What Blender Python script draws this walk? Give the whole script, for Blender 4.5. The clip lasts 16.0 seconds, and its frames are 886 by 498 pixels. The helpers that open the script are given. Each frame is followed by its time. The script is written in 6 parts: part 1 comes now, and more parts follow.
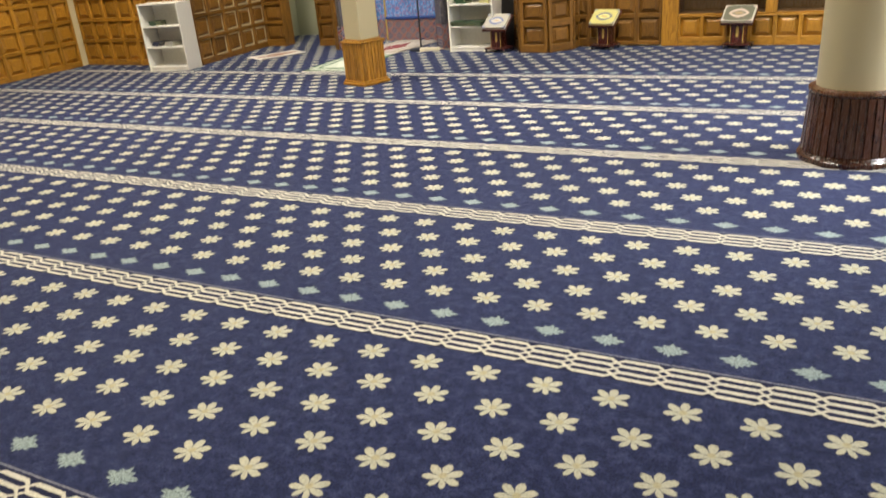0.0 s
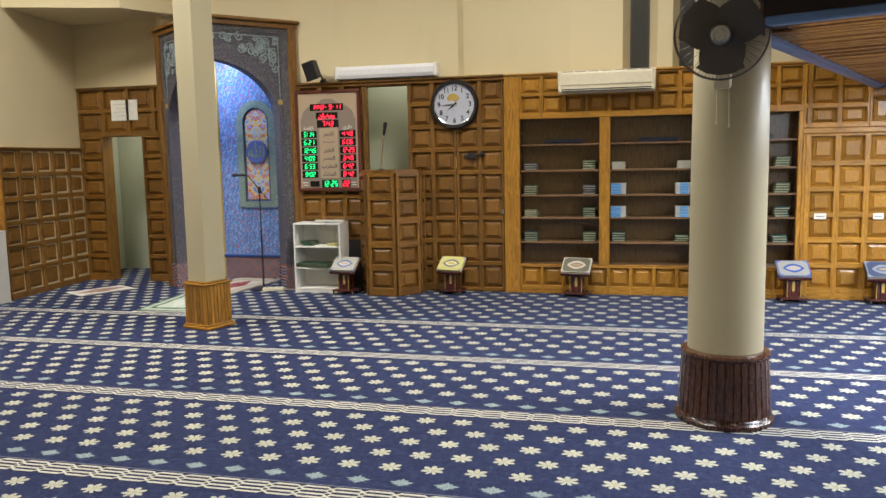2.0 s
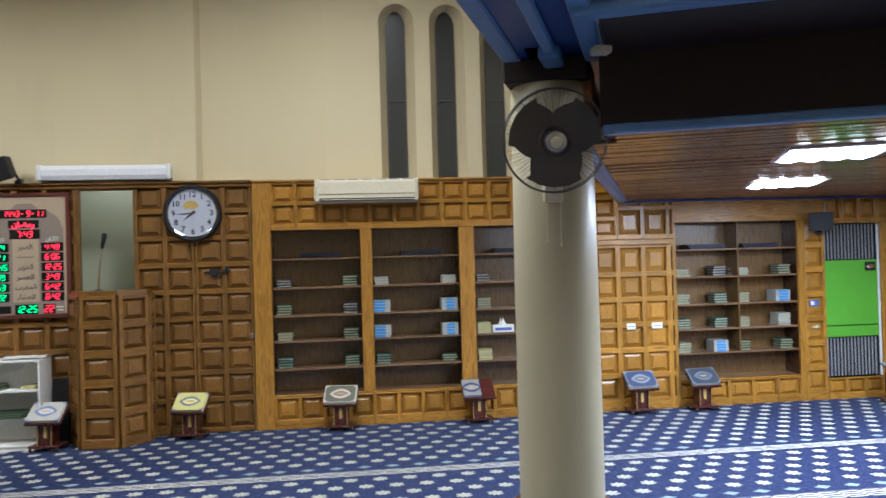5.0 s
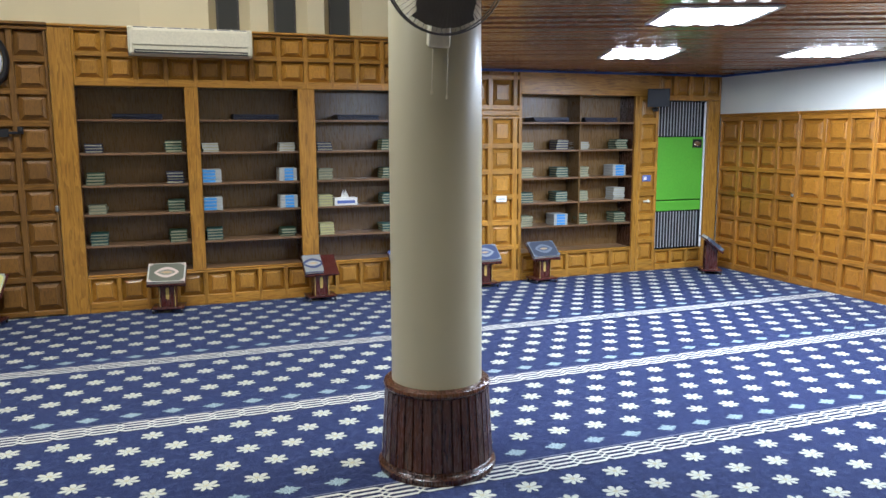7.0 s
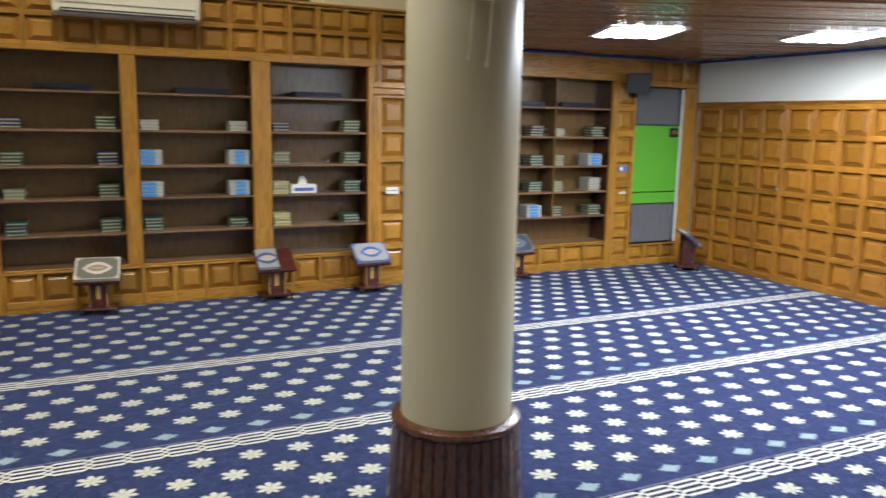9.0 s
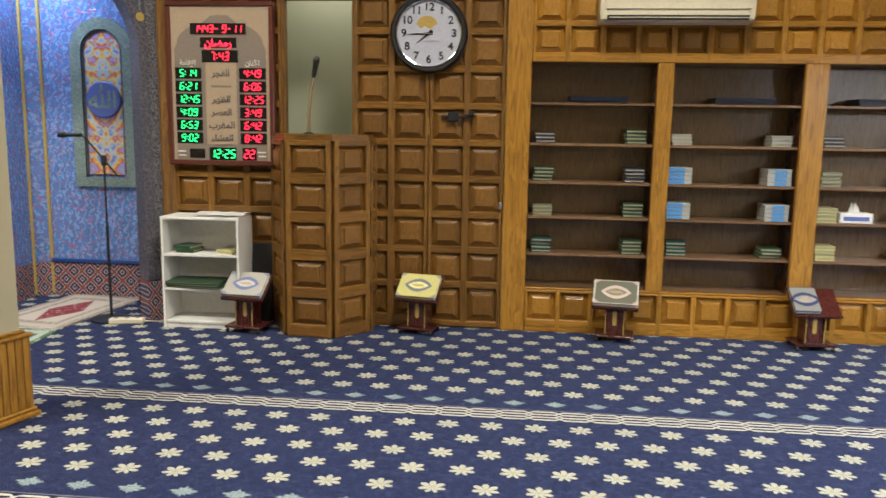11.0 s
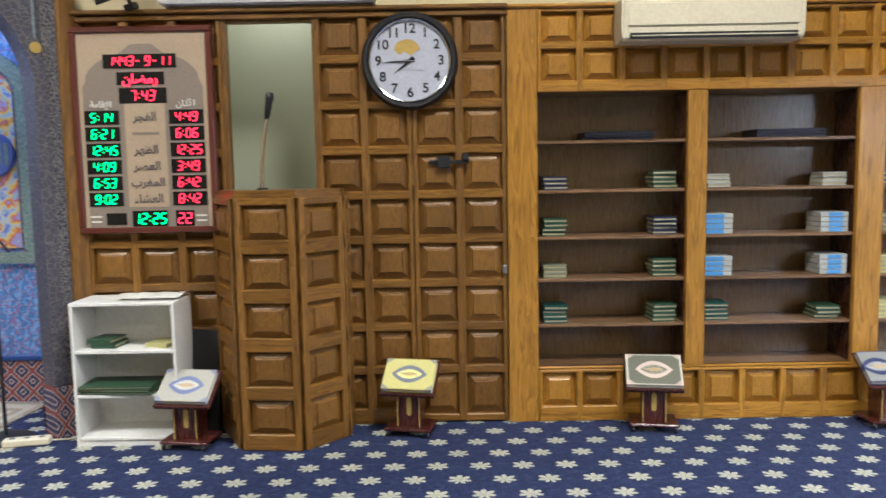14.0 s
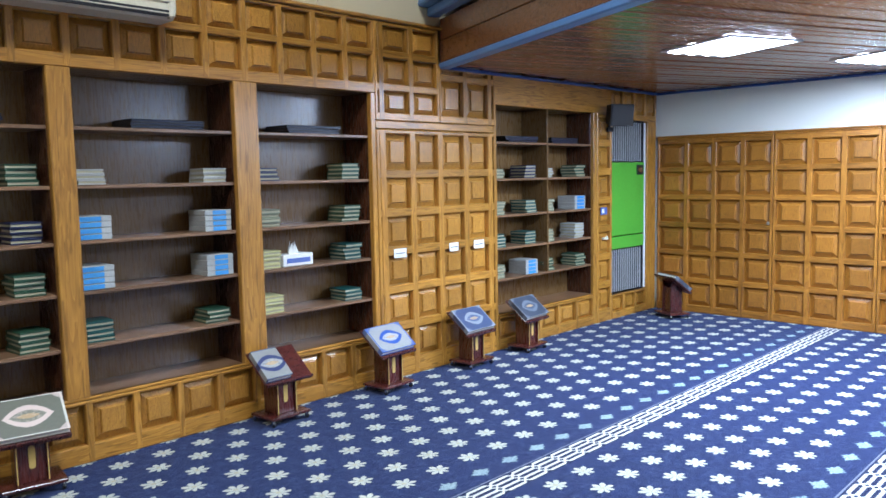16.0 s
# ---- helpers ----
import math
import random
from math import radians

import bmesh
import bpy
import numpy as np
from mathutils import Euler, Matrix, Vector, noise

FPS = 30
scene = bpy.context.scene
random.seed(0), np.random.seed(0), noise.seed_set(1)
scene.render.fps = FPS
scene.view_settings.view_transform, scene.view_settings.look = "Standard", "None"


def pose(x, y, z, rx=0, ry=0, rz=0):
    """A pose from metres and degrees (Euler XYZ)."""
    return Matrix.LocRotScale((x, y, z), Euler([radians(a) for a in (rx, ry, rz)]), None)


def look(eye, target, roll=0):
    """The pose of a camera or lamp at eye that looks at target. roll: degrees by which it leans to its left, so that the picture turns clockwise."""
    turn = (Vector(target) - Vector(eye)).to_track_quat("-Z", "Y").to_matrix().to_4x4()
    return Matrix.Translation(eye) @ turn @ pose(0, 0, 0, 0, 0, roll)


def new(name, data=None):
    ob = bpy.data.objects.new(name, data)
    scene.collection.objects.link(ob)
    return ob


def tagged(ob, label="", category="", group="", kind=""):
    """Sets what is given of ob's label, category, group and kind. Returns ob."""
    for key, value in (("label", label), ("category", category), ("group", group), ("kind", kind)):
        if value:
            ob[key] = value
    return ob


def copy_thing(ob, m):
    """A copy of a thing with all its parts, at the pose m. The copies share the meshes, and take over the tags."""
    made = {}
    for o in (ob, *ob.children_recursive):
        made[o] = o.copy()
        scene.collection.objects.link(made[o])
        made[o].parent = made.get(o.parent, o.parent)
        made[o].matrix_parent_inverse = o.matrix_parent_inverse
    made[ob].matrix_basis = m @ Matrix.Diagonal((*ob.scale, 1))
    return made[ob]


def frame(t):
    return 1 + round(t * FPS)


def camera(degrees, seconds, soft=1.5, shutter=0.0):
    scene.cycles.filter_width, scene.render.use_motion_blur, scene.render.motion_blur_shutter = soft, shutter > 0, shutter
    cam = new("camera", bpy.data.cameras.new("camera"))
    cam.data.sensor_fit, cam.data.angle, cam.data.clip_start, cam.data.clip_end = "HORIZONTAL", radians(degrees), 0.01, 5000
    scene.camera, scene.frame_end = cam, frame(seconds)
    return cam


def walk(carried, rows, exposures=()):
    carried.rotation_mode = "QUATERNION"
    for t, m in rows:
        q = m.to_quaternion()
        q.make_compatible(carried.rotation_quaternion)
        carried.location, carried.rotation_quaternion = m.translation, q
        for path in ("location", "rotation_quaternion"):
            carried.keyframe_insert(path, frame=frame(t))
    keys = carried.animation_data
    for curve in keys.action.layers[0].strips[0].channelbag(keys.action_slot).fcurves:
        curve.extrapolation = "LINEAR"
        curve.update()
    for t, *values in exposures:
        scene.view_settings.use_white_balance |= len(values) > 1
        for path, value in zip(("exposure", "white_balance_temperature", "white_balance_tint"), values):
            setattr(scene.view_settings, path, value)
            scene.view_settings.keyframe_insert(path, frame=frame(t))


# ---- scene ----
cam = camera(59.9, 16.0, shutter=0.22)
PATH = [
    (0, (0.082, 0.079, 1.455), (-0.807, 1.696, 0.683), -4.9),
    (0.5, (0.048, 0.1, 1.522), (-0.771, 1.838, 0.965), -3.6),
    (1, (-0.113, 0.158, 1.594), (-0.686, 2.038, 1.223), -1.4),
    (1.5, (-0.346, 0.171, 1.614), (-0.806, 2.103, 1.372), -1.0),
    (2, (-0.416, 0.311, 1.591), (-0.894, 2.239, 1.356), -1.1),
    (2.5, (-0.48, 0.543, 1.59), (-0.953, 2.471, 1.351), -1.4),
    (3, (-0.596, 0.691, 1.587), (-0.949, 2.644, 1.345), -0.5),
    (3.5, (-0.839, 0.815, 1.623), (-0.916, 2.803, 1.412), -0.5),
    (4, (-0.922, 0.929, 1.608), (-0.841, 2.923, 1.487), 0.4),
    (4.5, (-0.951, 1.093, 1.677), (-0.814, 3.088, 1.665), -0.9),
    (5, (-0.943, 1.25, 1.687), (-0.69, 3.234, 1.711), -1.6),
    (5.2, (-0.942, 1.313, 1.701), (-0.585, 3.281, 1.697), -1.6),
    (7.3, (-1.104, 1.855, 1.566), (-0.4, 3.702, 1.26), -0.4),
    (7.5, (-1.076, 1.933, 1.56), (-0.362, 3.775, 1.25), -1.0),
    (8, (-1.031, 2.092, 1.536), (-0.024, 3.788, 1.206), -0.9),
    (8.5, (-1.108, 2.3, 1.575), (0.048, 3.902, 1.26), 0.2),
    (9, (-1.186, 2.545, 1.549), (-0.321, 4.317, 1.22), 1.1),
    (9.5, (-1.26, 2.785, 1.533), (-0.873, 4.718, 1.196), -0.3),
    (10, (-1.363, 3.018, 1.47), (-1.255, 4.99, 1.153), 0.4),
    (10.2, (-1.456, 3.101, 1.469), (-1.394, 5.075, 1.154), 0.9),
    (12.3, (-2.088, 3.883, 1.578), (-2.594, 5.811, 1.418), -0.3),
    (12.5, (-2.146, 3.947, 1.576), (-2.631, 5.883, 1.449), 0.0),
    (13, (-2.25, 4.153, 1.58), (-2.615, 6.115, 1.444), 0.1),
    (13.5, (-2.261, 4.377, 1.566), (-2.499, 6.356, 1.4), -0.5),
    (14, (-2.254, 4.547, 1.551), (-2.258, 6.537, 1.352), -1.0),
    (14.5, (-2.313, 4.713, 1.535), (-1.896, 6.654, 1.298), -1.1),
    (15, (-2.354, 4.829, 1.455), (-1.407, 6.576, 1.232), -0.5),
    (15.5, (-2.288, 4.993, 1.437), (-0.987, 6.496, 1.22), -0.2),
    (16, (-2.186, 5.183, 1.443), (-0.754, 6.566, 1.253), -1.1),
]
EXPOSURE = [(0, 0.75, 6900, 10), (1, 0.6, 6700, 10), (2, 0.38, 6250, 10), (3, 0.32, 5800, 10), (4.5, 0.32, 5450, 10), (5.2, 0.27, 5350, 10), (7.5, 0.28, 5450, 10), (8.0, 0.25, 5450, 10), (8.5, 0.08, 5600, 10), (10, 0.42, 6450, 10), (12.5, 0.42, 6300, 10), (13.5, 0.48, 6100, 10), (14.5, 0.86, 5350, 10), (15, 0.92, 5050, 10), (15.5, 0.70, 4950, 10), (16, 0.55, 4950, 10)]
walk(cam, [(t, look(eye, target, roll)) for t, eye, target, roll in PATH], EXPOSURE)

# ---- light, world, exposure ----
def lamp_area(name, at, target, sx, sy, watts, colour):
    data = bpy.data.lights.new(name, "AREA")
    data.shape, data.size, data.size_y, data.energy, data.color = "RECTANGLE", sx, sy, watts, colour
    ob = new(name, data)
    ob.matrix_world = look(at, target)
    return ob


WHITE, WARM, COOL = (0.90, 0.95, 1.0), (1.0, 0.95, 0.86), (0.66, 0.78, 1.0)
world = bpy.data.worlds.new("night_world")
world.use_nodes = True
world.node_tree.nodes["Background"].inputs["Color"].default_value = (0.02, 0.03, 0.06, 1)
world.node_tree.nodes["Background"].inputs["Strength"].default_value = 0.3
scene.world = world

W = 9.2                       # face of the panelled north wall
RIGHT, LEFT, BACK, HIGH, CAP = 5.2, -9.8, -3.0, 5.6, 2.5
LOW = 2.24                    # underside of the low timber ceiling
C0 = Vector((0.08, 4.68, 0))
D1 = Vector((0.391, 0.920, 0)).normalized()
D2 = Vector((0.92, -0.391, 0)).normalized()
PANEL_LAMPS = [Vector((2.78, 7.36, 0)), Vector((4.18, 6.74, 0)), Vector((1.92, 5.44, 0)), Vector((3.27, 4.88, 0)), Vector((4.45, 3.7, 0))]
for p in PANEL_LAMPS:
    lamp_area("panel_lamp", (p.x, p.y, LOW - 0.045), (p.x + 0.001, p.y, 0), 0.5, 0.5, 48, WHITE)
# unseen overhead lamps, added where floor and walls needed brightening: x, y, watts
HALL_FILLS = [(-1.1, 6.0, 158), (-6.0, 5.6, 165), (-2.4, 0.8, 12), (-6.2, 0.8, 45), (2.6, 0.3, 50)]
for x, y, watts in HALL_FILLS:
    ob = lamp_area("hall_lamp", (x, y, HIGH - 0.12), (x + 0.001, y, 0), 1.2, 1.2, watts, WARM)
    ob.data.spread = radians(150)
# passage and recess: fill lights added to brighten them, no fitting there
lamp_area("passage_lamp", (-7.1, 10.1, 2.45), (-7.1, 10.1, 0), 0.4, 0.4, 9, WARM)
lamp_area("recess_lamp", (-3.3, 9.55, 2.86), (-3.3, 9.60, 0), 0.6, 0.3, 3.2, WARM)
lamp_area("niche_lamp", (-5.80, 9.28, 2.95), (-5.45, 9.75, 0.9), 0.30, 0.2, 14, COOL)


# ---- materials ----
class V:
    """A socket with arithmetic."""
    nt = None

    def __init__(self, s):
        self.s = s

    @staticmethod
    def op(kind, *args):
        n = V.nt.nodes.new("ShaderNodeMath")
        n.operation = kind
        for i, a in enumerate(args):
            if isinstance(a, V):
                V.nt.links.new(a.s, n.inputs[i])
            else:
                n.inputs[i].default_value = a
        return V(n.outputs[0])

    def __add__(self, o): return V.op("ADD", self, o)
    def __radd__(self, o): return V.op("ADD", o, self)
    def __sub__(self, o): return V.op("SUBTRACT", self, o)
    def __rsub__(self, o): return V.op("SUBTRACT", o, self)
    def __mul__(self, o): return V.op("MULTIPLY", self, o)
    def __rmul__(self, o): return V.op("MULTIPLY", o, self)
    def __truediv__(self, o): return V.op("DIVIDE", self, o)


def vabs(a): return V.op("ABSOLUTE", a)
def vmin(a, b): return V.op("MINIMUM", a, b)
def vmax(a, b): return V.op("MAXIMUM", a, b)
def less(a, b): return V.op("LESS_THAN", a, b)
def hyp(a, b): return V.op("SQRT", a * a + b * b)
def wrap(a, half): return V.op("WRAP", a, half, -half)


def below(a, edge, soft):
    """1 under the edge, 0 above, with a soft step."""
    n = V.nt.nodes.new("ShaderNodeMapRange")
    n.interpolation_type = "SMOOTHSTEP"
    V.nt.links.new(a.s, n.inputs["Value"])
    for key, v in (("From Min", edge - soft), ("From Max", edge + soft), ("To Min", 1), ("To Max", 0)):
        n.inputs[key].default_value = v
    return V(n.outputs["Result"])


def start(name, rough=0.5, metal=0.0, coat=0.0):
    m = bpy.data.materials.new(name)
    m.use_nodes = True
    V.nt = m.node_tree
    b = m.node_tree.nodes["Principled BSDF"]
    b.inputs["Roughness"].default_value, b.inputs["Metallic"].default_value = rough, metal
    if coat:
        b.inputs["Coat Weight"].default_value, b.inputs["Coat Roughness"].default_value = coat, 0.24
    return m, m.node_tree, b


def coords(nt, kind="Object"):
    return nt.nodes.new("ShaderNodeTexCoord").outputs[kind]


def place(nt, src, scale):
    n = nt.nodes.new("ShaderNodeMapping")
    n.inputs["Scale"].default_value = scale
    nt.links.new(src, n.inputs["Vector"])
    return n.outputs["Vector"]


def noise_at(nt, src, scale, detail=3.0, rough=0.5, distortion=0.0):
    n = nt.nodes.new("ShaderNodeTexNoise")
    for key, v in (("Scale", scale), ("Detail", detail), ("Roughness", rough), ("Distortion", distortion)):
        n.inputs[key].default_value = v
    nt.links.new(src, n.inputs["Vector"])
    return n.outputs["Fac"]


def mix(nt, fac, a, b, blend="MIX"):
    n = nt.nodes.new("ShaderNodeMix")
    n.data_type, n.blend_type = "RGBA", blend
    for key, v in ((0, fac), (6, a), (7, b)):
        if isinstance(v, V):
            v = v.s
        if isinstance(v, (tuple, list)):
            n.inputs[key].default_value = (*v[:3], 1)
        elif isinstance(v, (int, float)):
            n.inputs[key].default_value = v
        else:
            nt.links.new(v, n.inputs[key])
    return n.outputs[2]


def ramp(nt, fac, stops):
    n = nt.nodes.new("ShaderNodeValToRGB")
    n.color_ramp.elements[0].position, n.color_ramp.elements[0].color = stops[0][0], (*stops[0][1], 1)
    n.color_ramp.elements[1].position, n.color_ramp.elements[1].color = stops[-1][0], (*stops[-1][1], 1)
    for p, c in stops[1:-1]:
        n.color_ramp.elements.new(p).color = (*c, 1)
    nt.links.new(fac.s if isinstance(fac, V) else fac, n.inputs["Fac"])
    return n.outputs["Color"]


def bump(nt, b, height, strength, distance=0.004):
    n = nt.nodes.new("ShaderNodeBump")
    n.inputs["Strength"].default_value, n.inputs["Distance"].default_value = strength, distance
    nt.links.new(height.s if isinstance(height, V) else height, n.inputs["Height"])
    nt.links.new(n.outputs["Normal"], b.inputs["Normal"])


def plain(name, colour, rough=0.5, metal=0.0, grain=60.0, vary=0.12, coat=0.0, relief=0.08):
    m, nt, b = start(name, rough, metal, coat)
    src = coords(nt)
    n1, n2 = noise_at(nt, src, grain), noise_at(nt, src, 3.0, 5)
    dark = tuple(c * (1 - 2 * vary) for c in colour)
    c = mix(nt, n2, dark, tuple(min(1, c * (1 + vary)) for c in colour))
    nt.links.new(mix(nt, 0.15, c, ramp(nt, n1, [(0.3, (0.2, 0.2, 0.2)), (0.7, (1, 1, 1))]), "MULTIPLY"), b.inputs["Base Color"])
    if relief:
        bump(nt, b, n1, relief, 0.002)
    return m


def wood(name, light, dark, rough=0.30, along="z", coat=0.30, vary=0.42, island=False, grain=1.0):
    """Oak or stained timber: long grain, cathedral figure, piece-to-piece colour."""
    m, nt, b = start(name, rough, 0, coat)
    src = coords(nt)
    info = nt.nodes.new("ShaderNodeObjectInfo")
    shift = nt.nodes.new("ShaderNodeVectorMath")
    shift.operation = "SCALE"
    comb = nt.nodes.new("ShaderNodeCombineXYZ")
    chance = nt.nodes.new("ShaderNodeNewGeometry").outputs["Random Per Island"] if island else info.outputs["Random"]
    for i in range(3):
        nt.links.new(chance, comb.inputs[i])
    nt.links.new(comb.outputs[0], shift.inputs[0])
    shift.inputs["Scale"].default_value = 37.0
    add = nt.nodes.new("ShaderNodeVectorMath")
    nt.links.new(src, add.inputs[0])
    nt.links.new(shift.outputs[0], add.inputs[1])
    sc = {"z": (1, 1, 0.09), "x": (0.09, 1, 1), "y": (1, 0.09, 1)}[along]
    v = place(nt, add.outputs[0], sc)
    figure = noise_at(nt, v, 9, 3, 0.55, 1.6)
    fine = noise_at(nt, v, 120, 4, 0.65, 0.2)
    big = noise_at(nt, add.outputs[0], 1.3, 3)
    rings = V.op("FRACT", V(figure) * 7.0)
    c = mix(nt, rings, dark, light)
    mid = tuple((p + q) / 2 for p, q in zip(light, dark))
    c = mix(nt, 0.30, c, mid)
    pores = noise_at(nt, place(nt, v, (1, 1, 1)), 55, 2, 0.5, 0.6)
    c = mix(nt, below(V(pores), 0.40, 0.05) * (0.55 * grain), c, tuple(x * 0.40 for x in dark))
    c = mix(nt, V(fine) * (0.35 + 0.25 * grain), c, tuple(x * 0.42 for x in dark))
    per = nt.nodes.new("ShaderNodeHueSaturation")
    nt.links.new(c, per.inputs["Color"])
    val = V(chance) * vary + V(big) * 0.35 + (0.88 - vary / 2)
    nt.links.new(val.s, per.inputs["Value"])
    nt.links.new(per.outputs[0], b.inputs["Base Color"])
    nt.links.new((V(fine) * 0.25 + (rough - 0.1)).s, b.inputs["Roughness"])
    bump(nt, b, fine, 0.12, 0.0015)
    return m


def glow(name, colour, strength):
    m, nt, b = start(name, 0.4)
    b.inputs["Base Color"].default_value = (*[c * 0.5 for c in colour], 1)
    b.inputs["Emission Color"].default_value, b.inputs["Emission Strength"].default_value = (*colour, 1), strength
    return m


def carpet_material():
    m, nt, b = start("navy_carpet", 0.95)
    b.inputs["Specular IOR Level"].default_value = 0.15
    b.inputs["Sheen Weight"].default_value = 0.11
    b.inputs["Sheen Roughness"].default_value = 0.45
    b.inputs["Sheen Tint"].default_value = (0.55, 0.70, 1.0, 1)
    src = coords(nt)
    sep = nt.nodes.new("ShaderNodeSeparateXYZ")
    nt.links.new(src, sep.inputs[0])
    x, y = V(sep.outputs[0]), V(sep.outputs[1])
    wob = V(noise_at(nt, src, 60, 3)) * 0.008 - 0.004
    x, y = x + wob, y + (V(noise_at(nt, place(nt, src, (1, 1, 1)), 68, 3)) * 0.008 - 0.004)
    P, R, PX = 1.265, 0.1807, 0.2277
    v = wrap(y - 6.14, P / 2)                        # distance from the nearest band
    north = less(8.3, y)                              # no band next to the wall
    up = V.op("WRAP", y - 6.14, P, 0.0) * (1.0 - north) + (y - 7.405) * north
    k = V.op("FLOOR", (up / R) + 0.5)                 # row number, 1 to 6
    ly = up - k * R
    odd = V.op("FLOORED_MODULO", k, 2.0)
    lx = wrap(x + 1.40 + odd * (PX / 2), PX / 2)
    r = hyp(lx, ly)
    ang = V.op("ARCTAN2", lx, ly + 0.008)
    petals = V.op("POWER", vabs(V.op("COSINE", ang * 3.5)), 0.8)
    tip = 0.92 + 0.16 * vabs(V.op("SINE", ang))          # the side leaves reach further
    flower = below(r - (0.021 + 0.036 * petals) * tip + (V(noise_at(nt, src, 150, 2)) - 0.5) * 0.014, 0.0, 0.0035)
    vein = below(vabs(V.op("COSINE", ang * 3.5)), 0.22, 0.10) * (1.0 - below(r, 0.012, 0.004))
    core = below(r, 0.012, 0.004)
    scallop = 0.006 * V.op("COSINE", ang * 10.0)
    diamond = below(vabs(lx) * 0.66 + vabs(ly) - 0.047 - scallop + V(noise_at(nt, src, 90, 2)) * 0.012, 0.0, 0.006)
    first = less(vabs(k - 1.0), 0.5)
    inrow = vmin(less(0.5, k) * less(k, 6.5) + north, 1.0)
    flower = flower * inrow * (1.0 - first)
    diamond = diamond * inrow * first
    # interlaced band
    u = wrap(x + 1.50, 0.081)
    au, av = vabs(u), vabs(v)
    knot = below(au, 0.024, 0.003)
    lines = vmax(below(vabs(av - 0.057), 0.0088, 0.0025), below(vabs(av - 0.020), 0.0088, 0.0025))
    cross = below(vabs(vabs(av - 0.039) - au * 0.80), 0.0078, 0.003)
    middle = below(vabs(av - au * 0.8), 0.0062, 0.003)
    inner = (1.0 - knot) * lines + knot * vmax(cross, middle)
    inner = vmin(inner, 1.0) * below(av, 0.069, 0.002) * (1.0 - north)
    inband = below(av, 0.074, 0.002) * (1.0 - north)
    rail = below(vabs(v - 0.081), 0.004, 0.002) * (1.0 - north)
    # colours
    speck = noise_at(nt, src, 420, 2, 0.7)
    tuft = noise_at(nt, src, 60, 3, 0.6)
    patch = noise_at(nt, src, 1.1, 4)
    navy = mix(nt, tuft, (0.014, 0.018, 0.058), (0.038, 0.050, 0.142))
    mott = noise_at(nt, src, 22, 5, 0.75)
    navy = mix(nt, below(V(mott), 0.47, 0.07) * 0.7, navy, (0.008, 0.012, 0.045))
    navy = mix(nt, (1.0 - below(V(mott), 0.57, 0.06)) * 0.6, navy, (0.068, 0.088, 0.190))
    navy = mix(nt, V(patch) * 0.5, navy, (0.028, 0.039, 0.125))
    cream = mix(nt, tuft, (0.44, 0.44, 0.34), (0.70, 0.70, 0.56))
    band_cream = mix(nt, tuft, (0.62, 0.60, 0.49), (0.82, 0.80, 0.70))
    c = mix(nt, flower * (1.0 - vein * 0.6), navy, cream)
    c = mix(nt, core * flower * 0.5, c, (0.45, 0.36, 0.14))
    c = mix(nt, diamond, c, mix(nt, tuft, (0.27, 0.36, 0.38), (0.44, 0.54, 0.52)))
    c = mix(nt, inband, c, (0.012, 0.014, 0.05))
    c = mix(nt, inner, c, band_cream)
    c = mix(nt, rail, c, (0.26, 0.27, 0.33))
    pile = noise_at(nt, src, 130, 3, 0.75)
    c = mix(nt, below(V(pile), 0.47, 0.07) * (0.6 - 0.35 * vmin(inner + flower, 1.0)), c, (0.004, 0.006, 0.022))
    c = mix(nt, V(speck) * 0.30, c, (0.0, 0.0, 0.01))
    nt.links.new(c, b.inputs["Base Color"])
    bump(nt, b, V(speck) * 1.0 + flower * 0.6 + inner * 0.6 + V(tuft) * 0.6, 0.5, 0.006)
    return m


def tile_material(name, base, lines, gold, scale, shine=0.25):
    """Carved glazed surface with a tangle of tendrils."""
    m, nt, b = start(name, shine)
    src = coords(nt)
    v = place(nt, src, (scale, scale, scale))
    w = nt.nodes.new("ShaderNodeTexWave")
    w.wave_type, w.rings_direction = "RINGS", "SPHERICAL"
    for key, val in (("Scale", 1.4), ("Distortion", 9.0), ("Detail", 3.0), ("Detail Scale", 2.2)):
        w.inputs[key].default_value = val
    nt.links.new(v, w.inputs["Vector"])
    vor = nt.nodes.new("ShaderNodeTexVoronoi")
    vor.feature = "DISTANCE_TO_EDGE"
    vor.inputs["Scale"].default_value = 2.3
    nt.links.new(v, vor.inputs["Vector"])
    tend = below(V(vor.outputs["Distance"]), 0.045, 0.03)
    swirl = below(V(w.outputs["Fac"]), 0.22, 0.1)
    n = noise_at(nt, v, 1.3, 4)
    c = mix(nt, n, base, tuple(x * 0.45 for x in base))
    c = mix(nt, swirl * 0.6, c, lines)
    c = mix(nt, tend * 0.7, c, gold)
    nt.links.new(c, b.inputs["Base Color"])
    bump(nt, b, tend + swirl, 0.5, 0.006)
    return m


def fret_material(name):
    """Red, white and blue angular interlace."""
    m, nt, b = start(name, 0.5)
    src = coords(nt)
    sep = nt.nodes.new("ShaderNodeSeparateXYZ")
    nt.links.new(src, sep.inputs[0])
    x, z = V(sep.outputs[0]) + V(sep.outputs[1]), V(sep.outputs[2])
    u, w = wrap(x, 0.075), wrap(z - 0.15, 0.075)
    d = vabs(u) + vabs(w)
    band = V.op("FRACT", d * 27.0)
    white = below(vabs(band - 0.5), 0.13, 0.05)
    red = below(vabs(d - 0.075), 0.011, 0.005)
    c = mix(nt, white, (0.03, 0.03, 0.10), (0.50, 0.42, 0.36))
    c = mix(nt, red, c, (0.26, 0.05, 0.04))
    nt.links.new(c, b.inputs["Base Color"])
    return m


